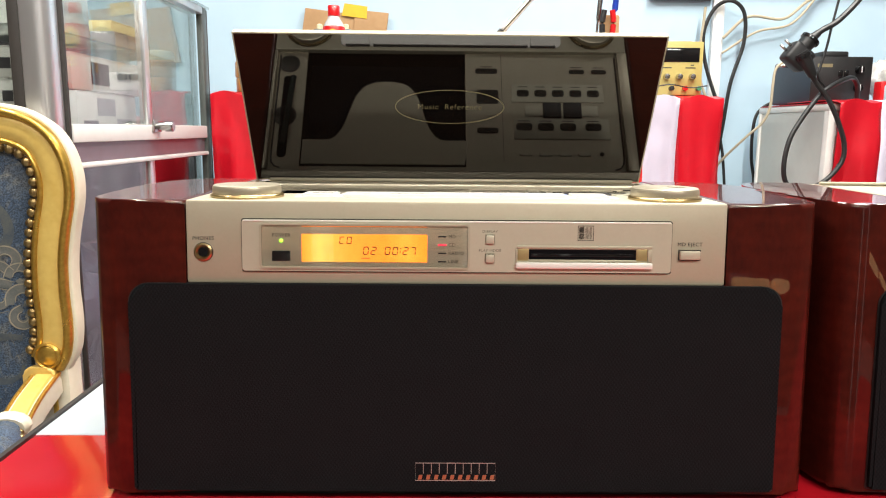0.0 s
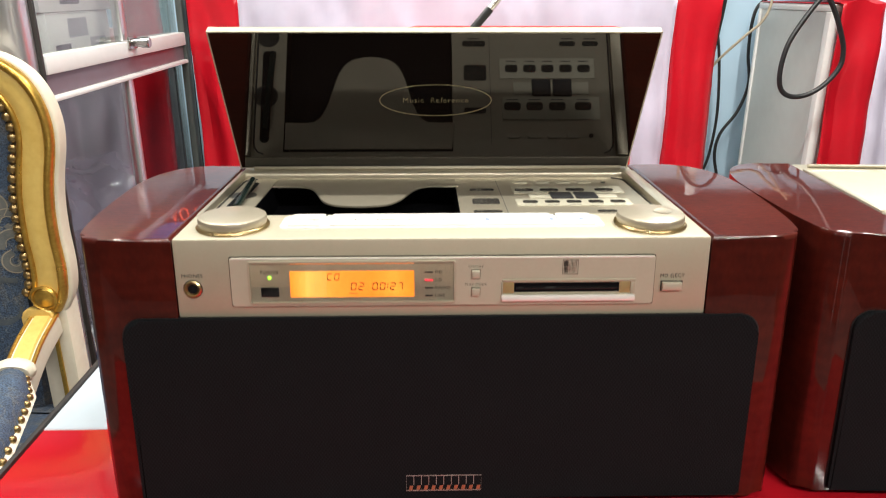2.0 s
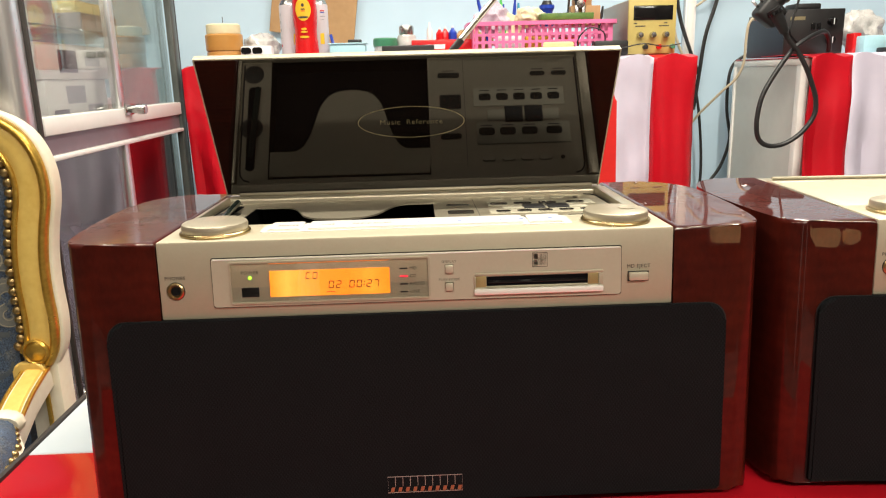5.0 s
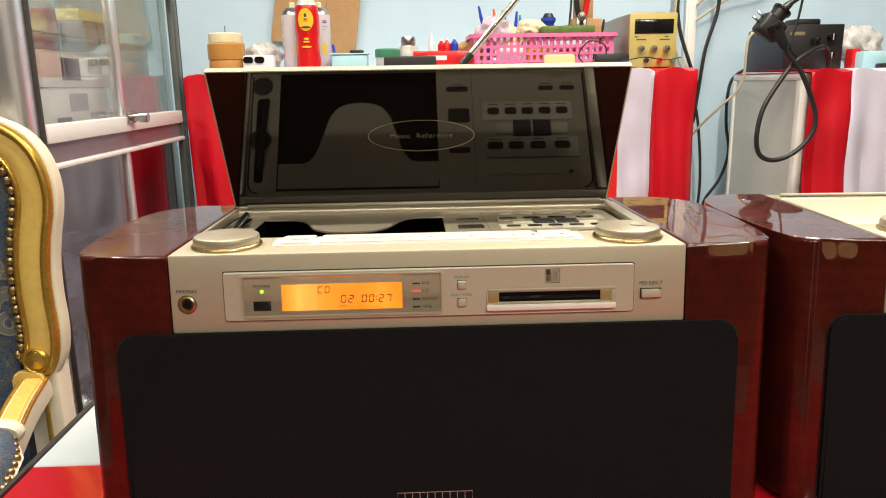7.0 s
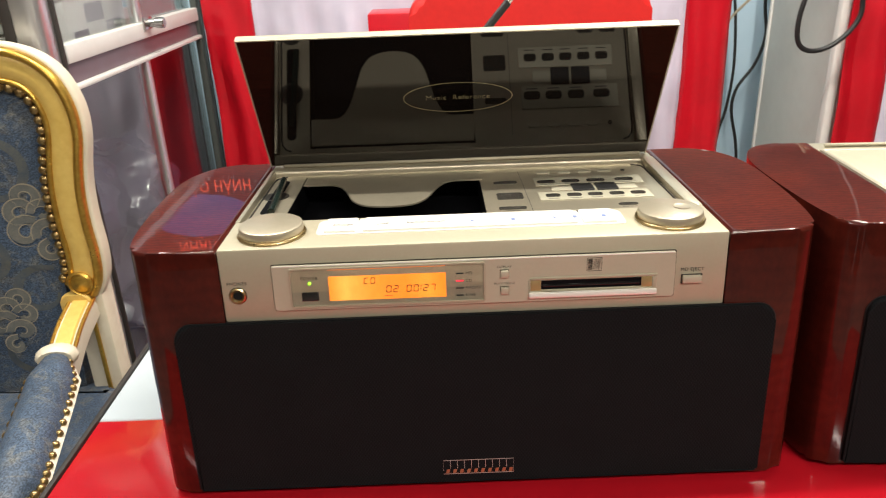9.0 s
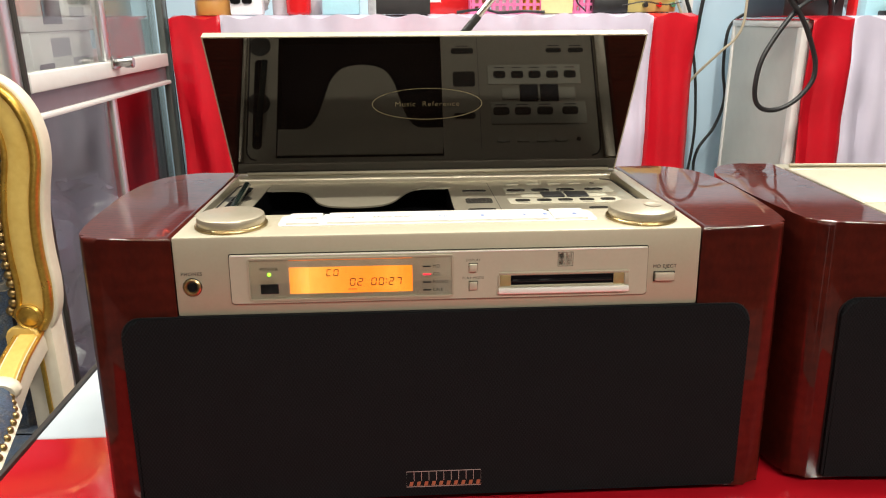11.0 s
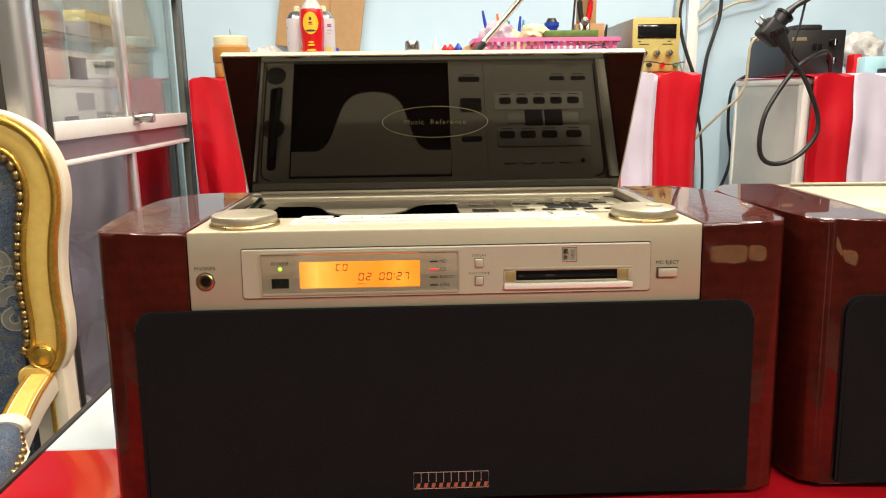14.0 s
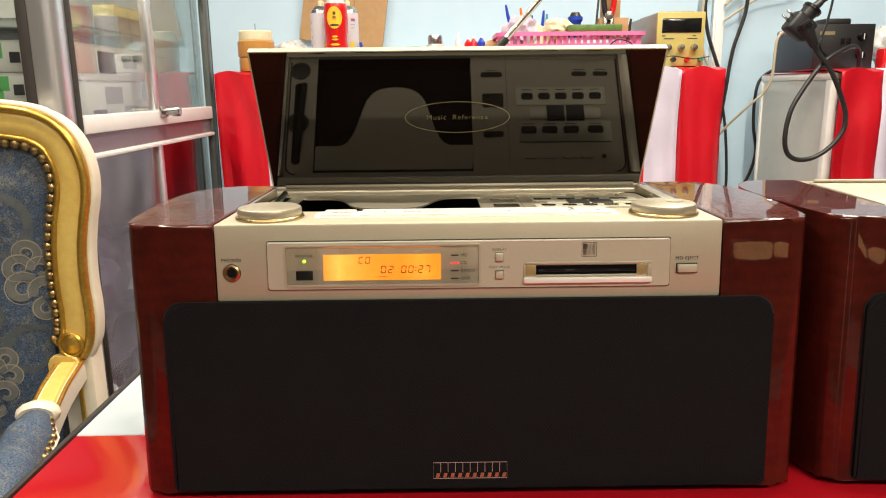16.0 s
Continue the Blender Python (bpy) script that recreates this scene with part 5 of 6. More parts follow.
def cup(name, x, y, parts, label, category, seg=28, z=TOP, turn=None):
    """Turned things: each part is (name, profile, material)."""
    t = thing(name, label, category, turn or pose(x, y, z))
    for n, profile, m in parts:
        part(n, lathe(profile, seg=seg), m, t)
    return t


tape = cup("tape_roll", -0.555, 1.7, [("tape", [(0.05, 0), (0.051, 0.004), (0.051, 0.036), (0.0495, 0.04)], TAPE), ("tape", [(0.052, 0.041), (0.053, 0.045), (0.053, 0.084), (0.05, 0.088)], TAPE), ("core", [(0.047, 0.0885), (0.048, 0.092), (0.048, 0.113), (0.044, 0.116), (0.042, 0.113), (0.0, 0.1125)], CREAM_PAPER)], "stacked tan tape rolls with a cream roll on top", "tape")
tagged(part("wire", sweep([(-0.555, 1.7, 0.574), (-0.555, 1.7, 0.6)], circle(0.0012, 6)), BLACK), "short dark wire standing in a tape roll", "wire")


def crumpled(name, x, y, z, sx, sy, sz, m, label, category, seed):
    bm = bmesh.new()
    bmesh.ops.create_icosphere(bm, subdivisions=4, radius=1)
    for v in bm.verts:
        n = v.co.copy()
        k = 1 + 0.32 * noise.noise(n * 2.1 + Vector((seed, 0, 0))) + 0.16 * abs(noise.noise(n * 6 + Vector((0, seed, 0))))
        v.co = Vector((n.x * sx * k, n.y * sy * k, max(-1, n.z) * sz * k))
    low = min(v.co.z for v in bm.verts)
    for v in bm.verts:
        v.co.z -= low
    return tagged(part(name, bm, m, at=pose(x, y, z)), label, category)


crumpled("plastic_bag", -0.465, 1.76, TOP, 0.055, 0.045, 0.04, BAG, "crumpled clear plastic bag on the counter", "bag", 3.0)
box_ = thing("sunglasses", "dark sunglasses lying on a white case", "glasses", pose(-0.457, 1.68, TOP))
part("case", box(-0.045, 0.045, -0.02, 0.02, 0, 0.052, 0.006), WHITE_PLASTIC, box_, "white case")
for x in (-0.028, 0.004):
    part("lens", prism(rounded(x - 0.014, x + 0.014, 0.03, 0.048, 0.007), -0.024, -0.0205, "y", 0.0008), BLACK_GLOSS, box_, "dark lens")


def spray_can(x, y, label, print_mat):
    c = thing("spray_can", label, "spray can", pose(x, y, TOP) @ Matrix.Diagonal((1, 1, 1.1, 1)), "spray cans")
    can = part("can", lathe([(0.031, 0), (0.0325, 0.003), (0.0325, 0.15), (0.031, 0.153), (0.0, 0.153)], seg=32), CAN_WHITE, c, "off-white printed can")
    part("shoulder", lathe([(0.0315, 0.1532), (0.029, 0.16), (0.02, 0.17), (0.015, 0.172), (0.0, 0.172)], seg=32), STEEL, c)
    part("nozzle", lathe([(0.009, 0.1722), (0.009, 0.183), (0.006, 0.186), (0.0, 0.187)], seg=16), CREAM_PAPER, c)
    for i, (z0, z1, a0, a1, m) in enumerate(((0.134, 0.137, -66, -42, print_mat), (0.130, 0.1325, -66, -42, BLUE_PLASTIC), (0.120, 0.122, -68, -40, GREY_PRINT), (0.112, 0.1135, -68, -46, GREY_PRINT), (0.125, 0.131, -150, -142, GREY_PRINT), (0.105, 0.112, -150, -142, GREY_PRINT), (0.085, 0.092, -150, -142, GREY_PRINT), (0.065, 0.072, -150, -142, GREY_PRINT), (0.045, 0.052, -150, -142, print_mat), (0.05, 0.078, -72, -50, YELLOW))):
        bm = bmesh.new()
        n = 8
        low = [bm.verts.new((0.0329 * math.cos(radians(a0 + (a1 - a0) * k / n)), 0.0329 * math.sin(radians(a0 + (a1 - a0) * k / n)), z0)) for k in range(n + 1)]
        high = [bm.verts.new((v.co.x, v.co.y, z1)) for v in low]
        for k in range(n):
            bm.faces.new((low[k], low[k + 1], high[k + 1], high[k]))
        part("print", bm, m, can)


spray_can(-0.366, 1.75, "white spray can with small print", RED_PLASTIC)
spray_can(-0.288, 1.75, "white spray can with a yellow sign", RED_PLASTIC)
bottle = cup("sauce_bottle", -0.315, 1.69, [("bottle", [(0.03, 0), (0.0345, 0.006), (0.035, 0.036), (0.0325, 0.066), (0.0315, 0.09), (0.034, 0.112), (0.035, 0.13), (0.035, 0.16), (0.034, 0.178), (0.031, 0.188), (0.0, 0.1885)], RED_PLASTIC), ("neck", [(0.0305, 0.1887), (0.026, 0.199), (0.019, 0.21), (0.0155, 0.218), (0.0, 0.218)], BAG), ("cap", [(0.017, 0.2182), (0.0175, 0.221), (0.0175, 0.245), (0.0155, 0.248), (0.0, 0.248)], RED_PLASTIC)], "red sauce bottle with a yellow label and red cap", "bottle")
for u, w, h, m in ((0.148, 0.022, 0.031, YELLOW), (0.160, 0.004, 0.005, DARK_PRINT), (0.149, 0.006, 0.002, DARK_PRINT), (0.144, 0.007, 0.002, ORANGE_PLASTIC), (0.127, 0.015, 0.003, DARK_PRINT), (0.095, 0.008, 0.003, YELLOW), (0.087, 0.010, 0.0025, YELLOW), (0.073, 0.014, 0.003, YELLOW)):
    lab, rows = bmesh.new(), []
    for k in range(13):
        x = w * math.sin(math.pi * (k / 12 - 0.5)) * 0.998
        tall = h * math.sqrt(1 - (x / w) ** 2)
        y = -math.sqrt(0.0356 ** 2 - x * x) - (0.0 if m is YELLOW else 0.0005)
        rows.append([lab.verts.new((x, y, u - tall)), lab.verts.new((x, y, u + tall))])
    for a, b in zip(rows, rows[1:]):
        lab.faces.new((a[0], b[0], b[1], a[1]))
    part("label_print", lab, m, bottle)
# carton hung on the wall
section(0.027, -0.125)
hung = thing("hung_carton", "flattened brown carton taped on the wall", "carton", pose(-0.33, 2.085, 0.575))
part("panel", prism([(-0.165, 0.03), (0.02, 0.0), (0.035, 0.195), (-0.135, 0.215)], -0.008, 0.008, "y", 0.002), CARDBOARD, hung)
part("panel", prism([(0.021, -0.022), (0.118, -0.03), (0.150, 0.2), (0.034, 0.21)], -0.014, 0.0, "y", 0.002), CARDBOARD, hung)
part("tape", prism([(-0.01, 0.19), (0.075, 0.18), (0.078, 0.22), (0.0, 0.23)], -0.016, -0.0145, "y"), YELLOW, hung, "yellowish tape")
section(0.027, -0.1)
tray = thing("parts_tray", "pale blue plastic parts tray with small tools", "tray", pose(-0.195, 1.69, TOP))
part("tray", box(-0.052, 0.052, -0.03, 0.03, 0, 0.05, 0.005), PALE_BLUE, tray)
part("tray_rim", box(-0.055, 0.055, -0.033, 0.033, 0.0502, 0.054, 0.0015), PALE_BLUE, tray)
tagged(part("pen", sweep([(-0.235, 1.73, 0.49), (-0.25, 1.74, 0.545)], circle(0.0045, 8)), BLUE_PLASTIC), "blue pen leaning on the parts tray", "pen")
tagged(part("black_clip", box(-0.195, -0.155, 1.68, 1.7, TOP + 0.0542, TOP + 0.064, 0.003), BLACK), "small black clip on the parts tray", "clip")
cup("jar", -0.09, 1.78, [("jar", [(0.033, 0), (0.034, 0.003), (0.034, 0.045), (0.0, 0.045)], BAG), ("lid", [(0.036, 0.0452), (0.037, 0.048), (0.037, 0.066), (0.034, 0.07), (0, 0.07)], GREEN_PLASTIC)], "small jar with a green lid", "jar")
cup("thinner_bottle", -0.025, 1.8, [("bottle", [(0.03, 0), (0.032, 0.003), (0.032, 0.062), (0.026, 0.078), (0.0, 0.078)], BAG), ("cap", [(0.021, 0.0782), (0.0225, 0.082), (0.0225, 0.1), (0.0195, 0.106), (0.0, 0.107)], STEEL)], "small glass bottle with a steel pump cap", "bottle")
gadget = thing("dark_tray", "shallow dark plastic tray", "tray", pose(-0.02, 1.66, TOP))
part("tray", prism([(-0.075, -0.03), (0.075, -0.03), (0.065, 0.03), (-0.065, 0.03)], 0, 0.042, bevel=0.004, ends="b"), BLACK, gadget)
redbox = thing("red_carton", "long red carton with white print", "box", pose(0.09, 1.76, TOP))
part("body", box(-0.1, 0.1, -0.03, 0.03, 0, 0.06, 0.002), RED_PLASTIC, redbox)
part("print", box(-0.06, 0.0, -0.0306, -0.0298, 0.033, 0.046), WHITE_PLASTIC, redbox)
for i, (x, m, r, h) in enumerate(((0.045, WHITE_PLASTIC, 0.009, 0.045), (0.075, RED_PLASTIC, 0.011, 0.03), (0.092, RED_PLASTIC, 0.011, 0.032), (0.115, BLUE_PLASTIC, 0.012, 0.034))):
    cup("glue_bottle", x, 1.76, [("bottle", [(r, 0), (r, h * 0.6), (r * 0.5, h * 0.85), (r * 0.3, h)], m), ("cap", [(r * 0.35, h), (r * 0.3, h * 1.15), (0, h * 1.16)], WHITE_PLASTIC)], "small plastic glue bottle on the red carton", "bottle", 14, TOP + 0.0605)
crumpled("bread_bag", 0.175, 1.84, TOP, 0.06, 0.05, 0.042, BUN, "bread in a thin clear bag", "bread", 8.0)


def basket(x, y):
    b = thing("basket", "pink perforated plastic basket full of tools", "basket", pose(x, y, TOP))
    W, D, H = 0.215, 0.1, 0.094
    for sy in (-1, 1):
        for i in range(21):
            u = -W + 0.02 + i * (2 * W - 0.04) / 20
            part("slat", box(u - 0.0045, u + 0.0045, sy * D * 0.93 - 0.0015, sy * D * 0.93 + 0.0015, 0.0, H), PINK_PLASTIC, b)
        for z in (0.0, 0.021, 0.042, 0.063):
            part("band", box(-W + 0.012, W - 0.012, sy * D * 0.93 - 0.0022, sy * D * 0.93 + 0.0022, z, z + 0.0075), PINK_PLASTIC, b)
    for sx in (-1, 1):
        part("end_wall", box(sx * (W - 0.012) - 0.002, sx * (W - 0.012) + 0.002, -D * 0.93, D * 0.93, 0, H), PINK_PLASTIC, b)
    rimline = [(px, py, H + 0.004) for px, py in rounded(-W, W, -D, D, 0.025, 4)]
    part("rim", sweep(rimline, [(-0.006, -0.006), (0.006, -0.006), (0.006, 0.005), (-0.006, 0.005)], closed=True), PINK_PLASTIC, b)
    part("bottom", box(-W + 0.014, W - 0.014, -D * 0.9, D * 0.9, 0.001, 0.004), PINK_PLASTIC, b)
    return b


basket(0.375, 1.77)
crumpled("plastic_bag", 0.235, 1.755, 0.53, 0.05, 0.03, 0.042, LILAC_BAG, "crumpled lilac white bag in the pink basket", "bag", 11.0)
crumpled("paper_scrap", 0.345, 1.74, 0.55, 0.04, 0.03, 0.028, CREAM_PAPER, "crumpled cream paper in the pink basket", "paper", 13.0)
for x, y, h, m, lean in ((0.235, 1.76, 0.652, BLUE_PLASTIC, -0.04), (0.27, 1.78, 0.645, ORANGE_PLASTIC, -0.03), (0.282, 1.75, 0.638, LIME_PLASTIC, -0.02), (0.262, 1.8, 0.625, BLUE_PLASTIC, 0.01), (0.292, 1.79, 0.638, BLUE_PLASTIC, 0.014), (0.315, 1.8, 0.628, CYAN_PLASTIC, 0.004), (0.545, 1.8, 0.612, BLACK, 0.03)):
    tagged(part("pen", sweep([(x, y, 0.47), (x + lean, y, h - 0.03), (x + lean * 1.15, y, h)], circle(0.0052, 10), taper=[1, 1, 0.6]), m), "plastic pen standing in the pink basket", "pen", "pens in the basket")
for name, x0, x1, y0, y1, z0, z1, m, label, cat, turn in (
        ("paper_pack", -0.06, 0.05, -0.003, 0.003, 0, 0.07, CREAM_PAPER, "cream paper pack in the basket", "paper", (0.26, 1.75, 0.53, 0, 22, 0)),
        ("yellow_pack", -0.035, 0.04, -0.02, 0.02, 0, 0.055, YELLOW, "yellow pack in the basket", "box", (0.365, 1.74, 0.47, 0, 0, 5)),
        ("yellow_pack", -0.03, 0.03, -0.02, 0.02, 0, 0.05, ORANGE_PLASTIC, "orange pack in the basket", "box", (0.46, 1.73, 0.47, 0, 0, -5)),
        ("green_board", -0.078, 0.078, -0.03, 0.03, 0, 0.019, OLIVE, "green edged circuit board in the basket", "circuit board", (0.445, 1.705, 0.5675, 0, 0, 0)),
        ("white_pack", -0.04, 0.04, -0.02, 0.02, 0, 0.06, WHITE_PLASTIC, "white pack in the basket", "box", (0.285, 1.74, 0.47, 0, 0, 3)),
        ("small_carton", -0.045, 0.045, -0.02, 0.02, 0, 0.058, CARDBOARD, "brown carton in the basket", "box", (0.525, 1.81, 0.557, 0, 0, 0)),
        ("small_carton", -0.03, 0.035, -0.03, 0.03, 0, 0.03, CARDBOARD, "brown carton in the basket", "box", (0.345, 1.81, 0.56, 0, -14, 0))):
    tagged(part(name, box(x0, x1, y0, y1, z0, z1, 0.002), m, at=pose(*turn)), label, cat)
cup("blue_spool", 0.405, 1.79, [("body", [(0.02, 0), (0.022, 0.006), (0.017, 0.012), (0.018, 0.045), (0.023, 0.052), (0.023, 0.062), (0, 0.063)], BLUE_PLASTIC), ("top", [(0.018, 0.0632), (0.012, 0.075), (0, 0.076)], BLACK)], "blue cutter with a black head", "tool", 18, 0.556)
cup("solder_reel", 0.47, 1.79, [("reel", [(0.019, 0), (0.019, 0.03), (0.0, 0.031)], RED_PLASTIC), ("top", [(0.021, 0.0312), (0.021, 0.036), (0, 0.037)], STEEL)], "red reel of solder", "reel", 18, 0.5585)
pl = thing("pliers", "steel pliers with dark handles standing in the basket", "pliers", pose(0.505, 1.78, 0.556))
for sx in (-1, 1):
    part("jaw", box(sx * 0.01 - 0.006, sx * 0.01 + 0.006, -0.005, 0.005, 0.0, 0.06, 0.002), STEEL, pl)
    part("handle", sweep(spline([(sx * 0.006, 0, 0.06), (sx * 0.014, 0, 0.09), (sx * 0.017, 0, 0.13), (sx * 0.012, 0, 0.165)], 5), circle(0.0085, 10)), BLACK if sx < 0 else RED_PLASTIC, pl)
part("pivot", lathe([(0.013, -0.008), (0.013, 0.008), (0, 0.009)], seg=16, at=pose(0, 0, 0.064, 90)), STEEL, pl)
tagged(part("screwdriver", sweep([(0.47, 1.8, 0.56), (0.478, 1.8, 0.69), (0.48, 1.8, 0.7), (0.484, 1.8, 0.76)], circle(0.006, 10), taper=[0.6, 0.6, 1.3, 1.3]), [STEEL]), "steel screwdriver standing in the basket", "screwdriver")
tagged(part("screwdriver", sweep([(0.525, 1.82, 0.56), (0.532, 1.82, 0.72), (0.534, 1.82, 0.73), (0.538, 1.82, 0.79)], circle(0.008, 10), taper=[0.5, 0.5, 1.2, 1.0]), [BLUE_PLASTIC]), "blue handled screwdriver standing in the basket", "screwdriver")
tagged(part("tool_holder", box(0.49, 0.545, 1.795, 1.84, 0.592, 0.71, 0.006), CARDBOARD), "brown tool holder wrapped in tape", "holder")


def power_supply(x, y):
    p = thing("power_supply", "old cream bench power supply with a dark display", "power supply", pose(x, y, TOP))
    W, D, H = 0.070, 0.3, 0.155
    case = part("case", box(-W, W, 0.004, D, 0.004, H, 0.003), PSU_CASE, p, "grey metal case")
    part("top_plate", box(-W + 0.02, W - 0.02, 0.03, D - 0.03, H + 0.0003, H + 0.008, 0.003), PSU_CASE, p)
    face = part("face", box(-W - 0.001, W + 0.001, -0.006, 0.0038, 0.002, H + 0.002, 0.003), PSU_FACE, p, "yellowed cream face")
    part("display", box(-W + 0.014, W - 0.01, -0.0075, -0.0055, 0.098, 0.139, 0.001), BLACK_GLOSS, face, "dark display")
    for i in range(3):
        k = part("knob", lathe([(0.0095, 0), (0.0095, 0.008), (0.0075, 0.016), (0, 0.0165)], seg=18), STEEL, face, at=pose(-W + 0.034 + i * 0.038, -0.006, 0.056, 90))
    for x0, x1, z in ((-0.05, -0.02, 0.08), (0.02, 0.05, 0.08), (-0.055, -0.045, 0.088), (0.035, 0.045, 0.088)):
        part("print", box(x0, x1, -0.0063, -0.0059, z, z + 0.003), DARK_PRINT, face)
    for i, m in enumerate((BLACK, RED_PLASTIC, GREEN_PLASTIC)):
        part("terminal", lathe([(0.007, 0), (0.007, 0.014), (0, 0.0145)], seg=14), m, face, at=pose(-0.02 + i * 0.04, -0.006, 0.022, 90))
    for sx in (-1, 1):
        part("foot", box(sx * 0.05 - 0.012, sx * 0.05 + 0.012, 0.02, 0.28, 0, 0.0042), BLACK, p)


power_supply(0.698, 1.69)
tagged(part("adapter", box(0.52, 0.62, 1.648, 1.672, TOP, TOP + 0.042, 0.005), BLACK), "black power lead adapter on the counter", "adapter")
tagged(part("yellow_cloth", prism([(0.37, 1.65), (0.46, 1.65), (0.45, 1.67), (0.38, 1.67)], TOP, TOP + 0.042, bevel=0.006, ends="b"), YELLOW_CARD), "folded yellow cloth on the counter edge", "cloth")
cable("cable", [(0.5, 1.655, TOP + 0.005), (0.47, 1.65, 0.5), (0.5, 1.65, 0.54), (0.545, 1.65, 0.53), (0.555, 1.652, 0.49), (0.58, 1.655, 0.48)], 0.002, BLACK, "thin black lead lying in a loop")
cable("cable", [(0.13, 1.645, TOP + 0.004), (0.2, 1.64, TOP + 0.012), (0.25, 1.65, TOP + 0.004), (0.32, 1.645, TOP + 0.006), (0.38, 1.65, TOP + 0.004)], 0.004, BLACK, "black lead on the counter edge")
cable("cable", [(0.6, 1.64, TOP + 0.02), (0.66, 1.635, TOP + 0.03), (0.72, 1.64, TOP + 0.022), (0.77, 1.64, TOP + 0.028)], 0.0018, BLACK, "thin black test lead")

# ---- wall conduit, cables, poster ----
section(0.027, -0.122)
duct = thing("cable_duct", "white plastic cable duct on the wall", "duct", pose(0.955, 2.1, 0.0))
part("channel", box(-0.019, 0.019, -0.022, 0, -0.6, 0.862, 0.002), WHITE_PLASTIC, duct)
part("cover", box(-0.012, 0.012, -0.026, -0.0222, -0.6, 0.862, 0.002), WHITE_PAINT, duct)
cable("cable", [(0.975, 2.06, 0.3), (0.985, 2.05, 0.42), (1.0, 2.05, 0.55), (1.035, 2.05, 0.68), (1.03, 2.05, 0.78), (0.985, 2.05, 0.82), (0.935, 2.06, 0.8), (0.9, 2.06, 0.72), (0.91, 2.06, 0.62), (0.95, 2.05, 0.5), (0.985, 2.05, 0.42)], 0.0065, BLACK, "thick black cable hanging in a loop on the wall", n=10)
cable("cable", [(0.955, 2.05, 0.44), (0.99, 2.05, 0.3), (1.01, 2.05, 0.1), (1.0, 2.05, -0.05), (0.975, 2.05, -0.2), (0.97, 2.05, -0.7)], 0.005, BLACK, "black cable hanging down the wall")
cable("cable", [(1.17, 2.02, 0.485), (1.134, 2.03, 0.479), (1.097, 2.04, 0.446), (1.085, 2.04, 0.381), (1.09, 2.045, 0.29), (1.107, 2.05, 0.194), (1.081, 2.05, 0.099), (1.03, 2.05, 0.02), (1.02, 2.05, -0.06), (1.05, 2.05, -0.18), (1.06, 2.05, -0.3), (1.06, 2.05, -0.7)], 0.0055, BLACK, "black cable winding down the wall")
cable("cable", [(1.04, 1.72, 0.592), (1.023, 1.72, 0.589), (1.002, 1.72, 0.567), (0.997, 1.72, 0.522), (0.994, 1.72, 0.455), (0.978, 1.73, 0.409), (0.946, 1.75, 0.371), (0.9, 1.79, 0.309), (0.86, 1.83, 0.25), (0.8, 1.86, 0.235)], 0.004, BEIGE_CABLE, "beige cable sagging between the counters")
cable("cable", [(0.97, 2.07, 0.7), (1.05, 2.06, 0.77), (1.17, 2.06, 0.765), (1.26, 2.07, 0.83), (1.4, 2.08, 0.9)], 0.005, BEIGE_CABLE, "grey beige cable along the wall")
cable("cable", [(0.97, 2.07, 0.65), (1.08, 2.06, 0.72), (1.2, 2.06, 0.75), (1.3, 2.07, 0.86), (1.42, 2.08, 0.98)], 0.004, BEIGE_CABLE, "grey beige cable along the wall")
cable("cable", [(0.9, 2.06, 0.8), (0.89, 2.06, 0.6), (0.93, 2.06, 0.48), (0.97, 2.05, 0.4)], 0.005, BEIGE_CABLE, "beige cable beside the duct")
# Right board is unseen, added so the cheek tops mirror something dark.
for x0, x1, z0 in ((0.715, 0.932, 0.828), (0.936, 1.7, 0.865)):
    board = thing("dark_wall_board", "dark board high on the blue wall, darkening the cheek reflections", "screen", pose((x0 + x1) / 2, 2.1, z0))
    w = (x1 - x0) / 2
    part("frame", box(-w, w, -0.03, 0, 0, 0.4, 0.004), BLACK, board)
    part("screen", box(-w + 0.015, w - 0.015, -0.0335, -0.0305, 0.015, 0.385), BOARD_BLACK, board)
TALL = Matrix.Diagonal((1, 1.5, 1, 1))
poster = thing("poster", "lit blue wall sign with glowing red lettering", "sign", pose(-0.95, 2.098, 1.03))
part("sheet", box(-0.26, 0.46, -0.004, 0.0, -0.19, 0.24), SIGN_BACK, poster, "dark wine red sheet")
part("glow_oval", prism([(0.03 + 0.20 * math.cos(2 * math.pi * i / 40), 0.012 + 0.085 * math.sin(2 * math.pi * i / 40)) for i in range(40)], -0.0052, -0.0041, "y"), POSTER_BLUE, poster, "glowing blue oval")
lettering("NHẬN SỬA", 0.047, SIGN_RED, poster, pose(0.05, -0.0056, 0.135, 90) @ TALL)
lettering("BẢO HÀNH", 0.045, SIGN_RED, poster, pose(0.10, -0.0056, -0.105, 90) @ TALL)


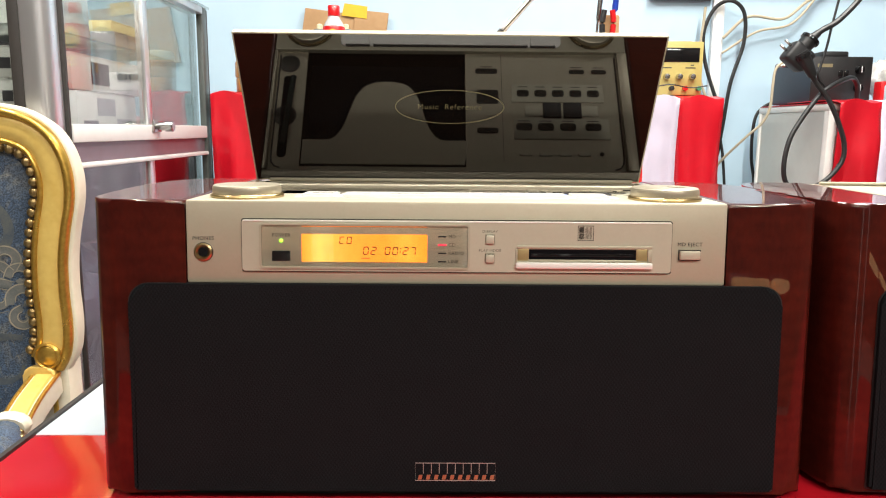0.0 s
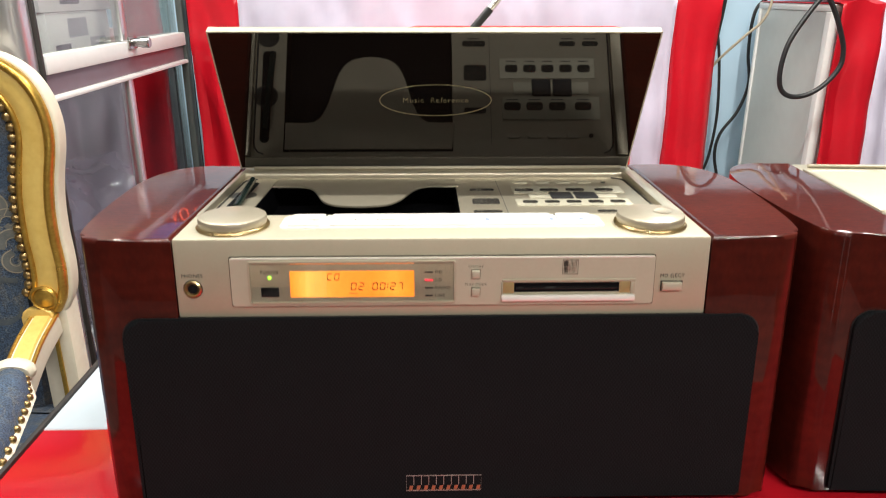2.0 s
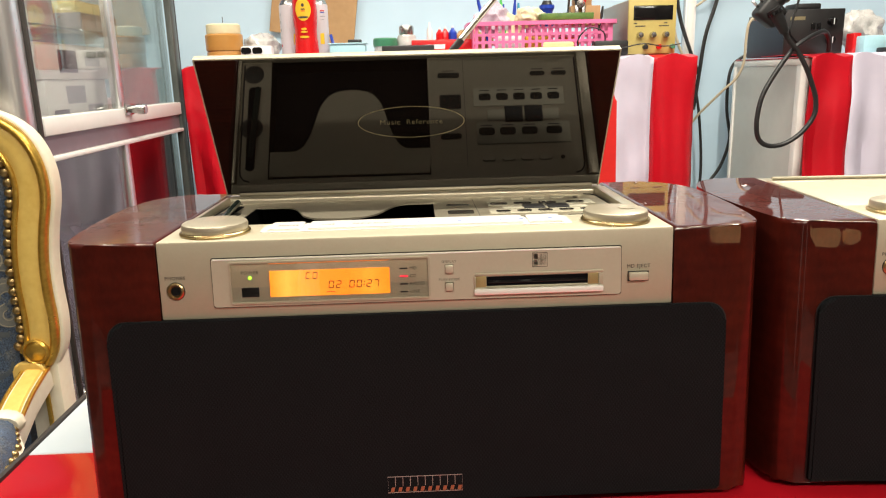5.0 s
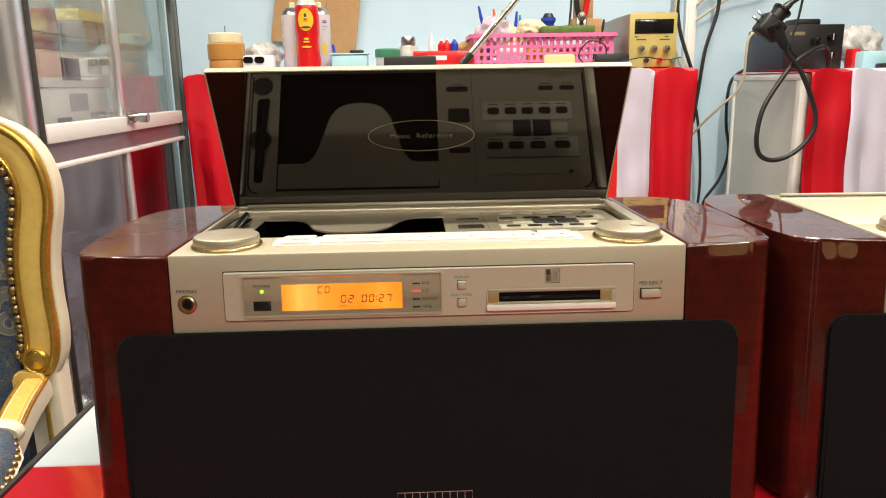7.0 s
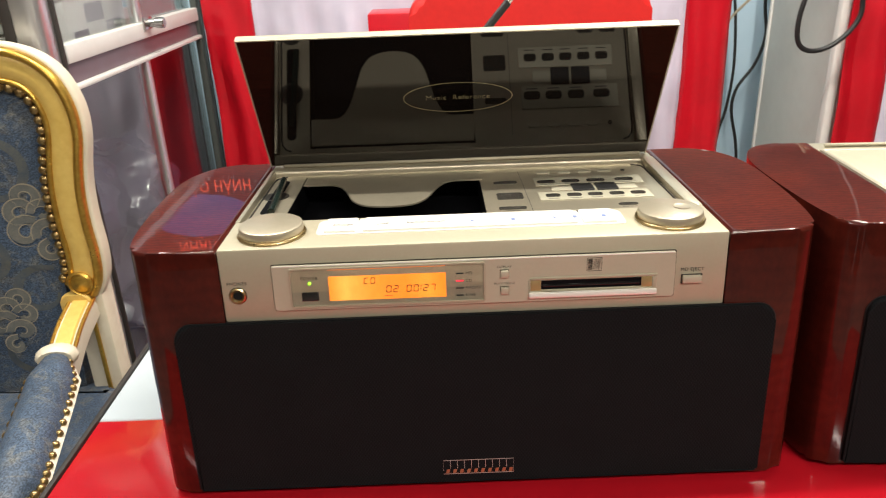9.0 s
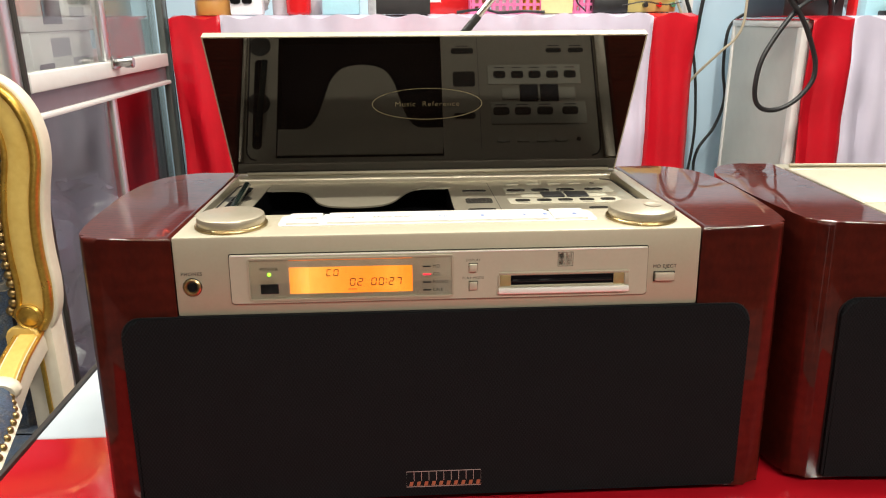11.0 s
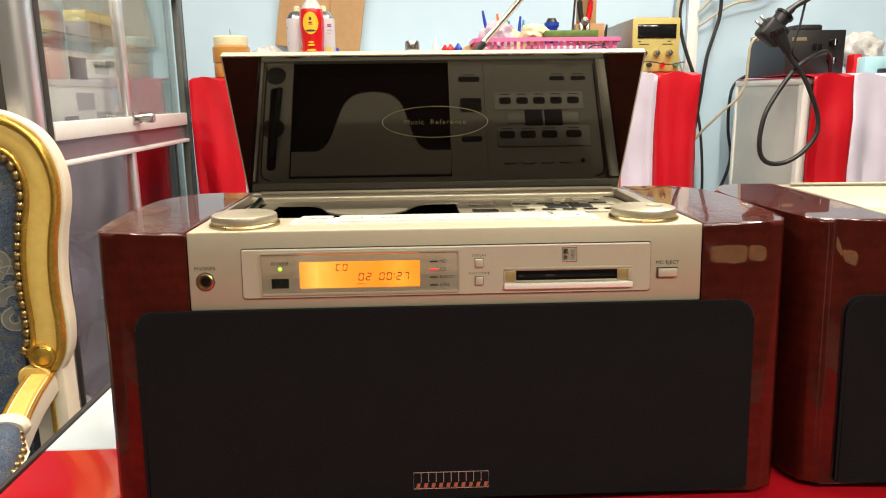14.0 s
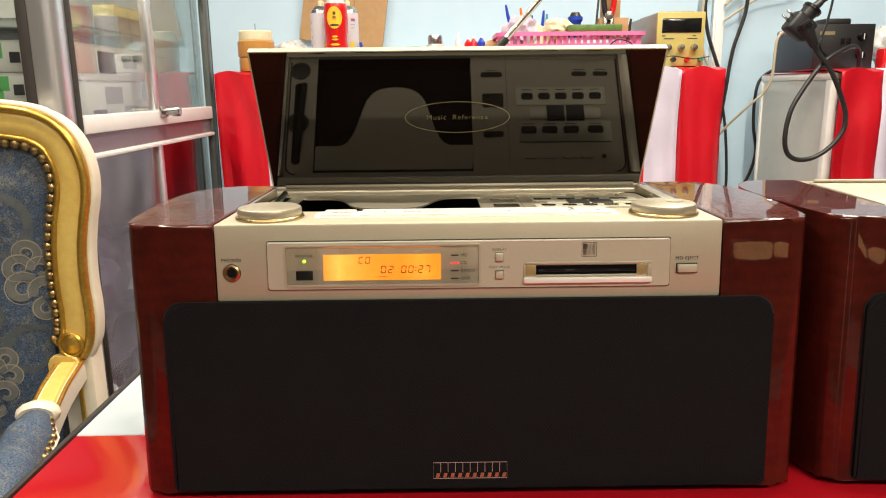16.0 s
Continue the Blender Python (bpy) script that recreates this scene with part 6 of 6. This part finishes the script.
# ---- soldering station and hanging lead on the grey counter ----
section(0.027, -0.1)
def station():
    s = thing("soldering_station", "black soldering station with knobs and a tool holder", "soldering station", pose(1.19, 1.7, 0.4475))
    part("case", box(-0.088, 0.088, 0.004, 0.25, 0.0, 0.132, 0.004), NAVY, s, "dark navy metal case")
    face = part("face", box(-0.09, 0.09, -0.004, 0.0035, 0.0, 0.135, 0.003), BLACK, s, "black front")
    part("print", box(-0.075, -0.03, -0.0046, -0.0042, 0.104, 0.114), GOLD_PRINT, face, "small gold print")
    for z in (0.098, 0.045):
        k = part("knob", lathe([(0.013, 0), (0.0125, 0.006), (0.010, 0.014), (0, 0.0145)], seg=18), BLACK_GLOSS, face, at=pose(0.05, -0.004, z, 90))
        part("pointer", box(-0.001, 0.001, -0.009, 0.009, 0.0146, 0.016), WHITE_PLASTIC, k)
    for x in (-0.005, 0.012):
        part("switch", box(x - 0.006, x + 0.006, -0.008, -0.0042, 0.075, 0.095, 0.0015), BLACK_GLOSS, face)
    part("holder", box(-0.05, 0.03, 0.02, 0.09, 0.1322, 0.153, 0.006), BLACK, s)
    spool = part("solder_spool", lathe([(0.024, 0.1322), (0.024, 0.135), (0.013, 0.136), (0.013, 0.154), (0.036, 0.155), (0.036, 0.158), (0, 0.1582)], seg=20, at=pose(0.045, 0.16, 0)), STEEL, s)
    part("rod", sweep([(-0.14, 0.12, 0.118), (-0.088, 0.12, 0.118)], circle(0.006, 10)), STEEL, s)


station()
# mains plug block and the lead that hangs from it in a loop
plug = thing("plug_adapter", "black mains plug adapter hanging on its lead", "plug", pose(0.952, 1.49, 0.56))
part("body", box(-0.034, 0.034, -0.024, 0.024, -0.03, 0.03, 0.011, segments=3), BLACK, plug, at=pose(0, 0, 0, 0, 38))
part("collar", sweep([(0.012, -0.002, 0.024), (0.03, -0.004, 0.046)], circle(0.023, 16), taper=[0.9, 1.0]), BLACK, plug)
part("collar_ring", sweep([(0.026, -0.004, 0.041), (0.031, -0.004, 0.047)], circle(0.026, 16)), BLACK_GLOSS, plug)
part("lead_neck", sweep([(0.03, -0.004, 0.045), (0.05, -0.004, 0.062)], circle(0.012, 12), taper=[1.1, 0.8]), BLACK, plug)
part("socket_plug", sweep([(-0.002, -0.022, 0.008), (0.016, -0.024, -0.02), (0.036, -0.02, -0.05)], circle(0.0165, 14), taper=[1.15, 1.0, 0.75]), BLACK, plug)
part("plug_ring", sweep([(0.001, -0.0225, 0.003), (0.006, -0.023, -0.005)], circle(0.0205, 14)), BLACK_GLOSS, plug)
for dx in (-0.006, 0.006):
    part("pin", sweep([(-0.022 + dx, -0.004, 0.018 + dx), (-0.044 + dx, -0.006, 0.036 + dx)], circle(0.0036, 8)), STEEL, plug)
cable("cable", [(0.988, 1.472, 0.508), (1.006, 1.473, 0.484), (1.029, 1.472, 0.459), (1.054, 1.47, 0.418), (1.078, 1.47, 0.367), (1.091, 1.47, 0.326), (1.088, 1.468, 0.284), (1.057, 1.468, 0.24), (1.012, 1.468, 0.211), (0.967, 1.468, 0.207), (0.939, 1.47, 0.228), (0.931, 1.47, 0.275), (0.942, 1.474, 0.337), (0.968, 1.478, 0.388), (1.009, 1.482, 0.448), (1.04, 1.49, 0.476), (1.09, 1.51, 0.5), (1.135, 1.54, 0.51), (1.162, 1.56, 0.49), (1.17, 1.57, 0.457)], 0.0066, BLACK, "black lead hanging in a loop in front of the counter", n=8)
cable("cable", [(0.998, 1.486, 0.62), (1.014, 1.486, 0.631), (1.06, 1.49, 0.66), (1.13, 1.5, 0.74), (1.22, 1.51, 0.9), (1.3, 1.52, 1.2), (1.35, 1.55, 1.99)], 0.008, BLACK, "black mains lead coming down from above")
cable("cable", [(1.06, 1.49, 0.76), (1.045, 1.49, 0.68), (1.036, 1.49, 0.628), (1.029, 1.49, 0.584), (1.018, 1.49, 0.539), (1.014, 1.49, 0.505), (1.05, 1.51, 0.478)], 0.0032, BLACK, "thin black lead beside a plug")
crumpled("plastic_bag", 1.38, 1.78, 0.447, 0.06, 0.05, 0.06, BAG, "crumpled clear bag on the grey counter", "bag", 5.0)
tagged(part("teal_pack", box(1.3, 1.42, 1.62, 1.68, 0.448, 0.5, 0.004), PALE_BLUE), "pale teal pack on the grey counter", "box")
tagged(part("red_pack", box(1.29, 1.315, 1.66, 1.7, 0.448, 0.51, 0.004), RED_PLASTIC), "small red pack on the grey counter", "box")
tagged(part("black_case", box(1.33, 1.55, 1.57, 1.61, 0.448, 0.465, 0.004), BLACK), "flat black case on the grey counter", "case")

# ---- bundles low in the showcase ----
section(0.018, -0.074)
for x, y, z, sx, sy, sz, seed in ((-0.86, 1.02, -0.188, 0.13, 0.16, 0.14, 1.0), (-0.87, 1.35, -0.188, 0.13, 0.16, 0.11, 4.0), (-0.88, 1.05, -0.594, 0.14, 0.18, 0.16, 7.0), (-0.88, 1.42, -0.594, 0.14, 0.17, 0.13, 9.0)):
    crumpled("wrapped_bundle", x, y, z, sx, sy, sz, PURPLE_WRAP, "dark bundle in shiny plastic wrap on a showcase shelf", "bundle", seed)
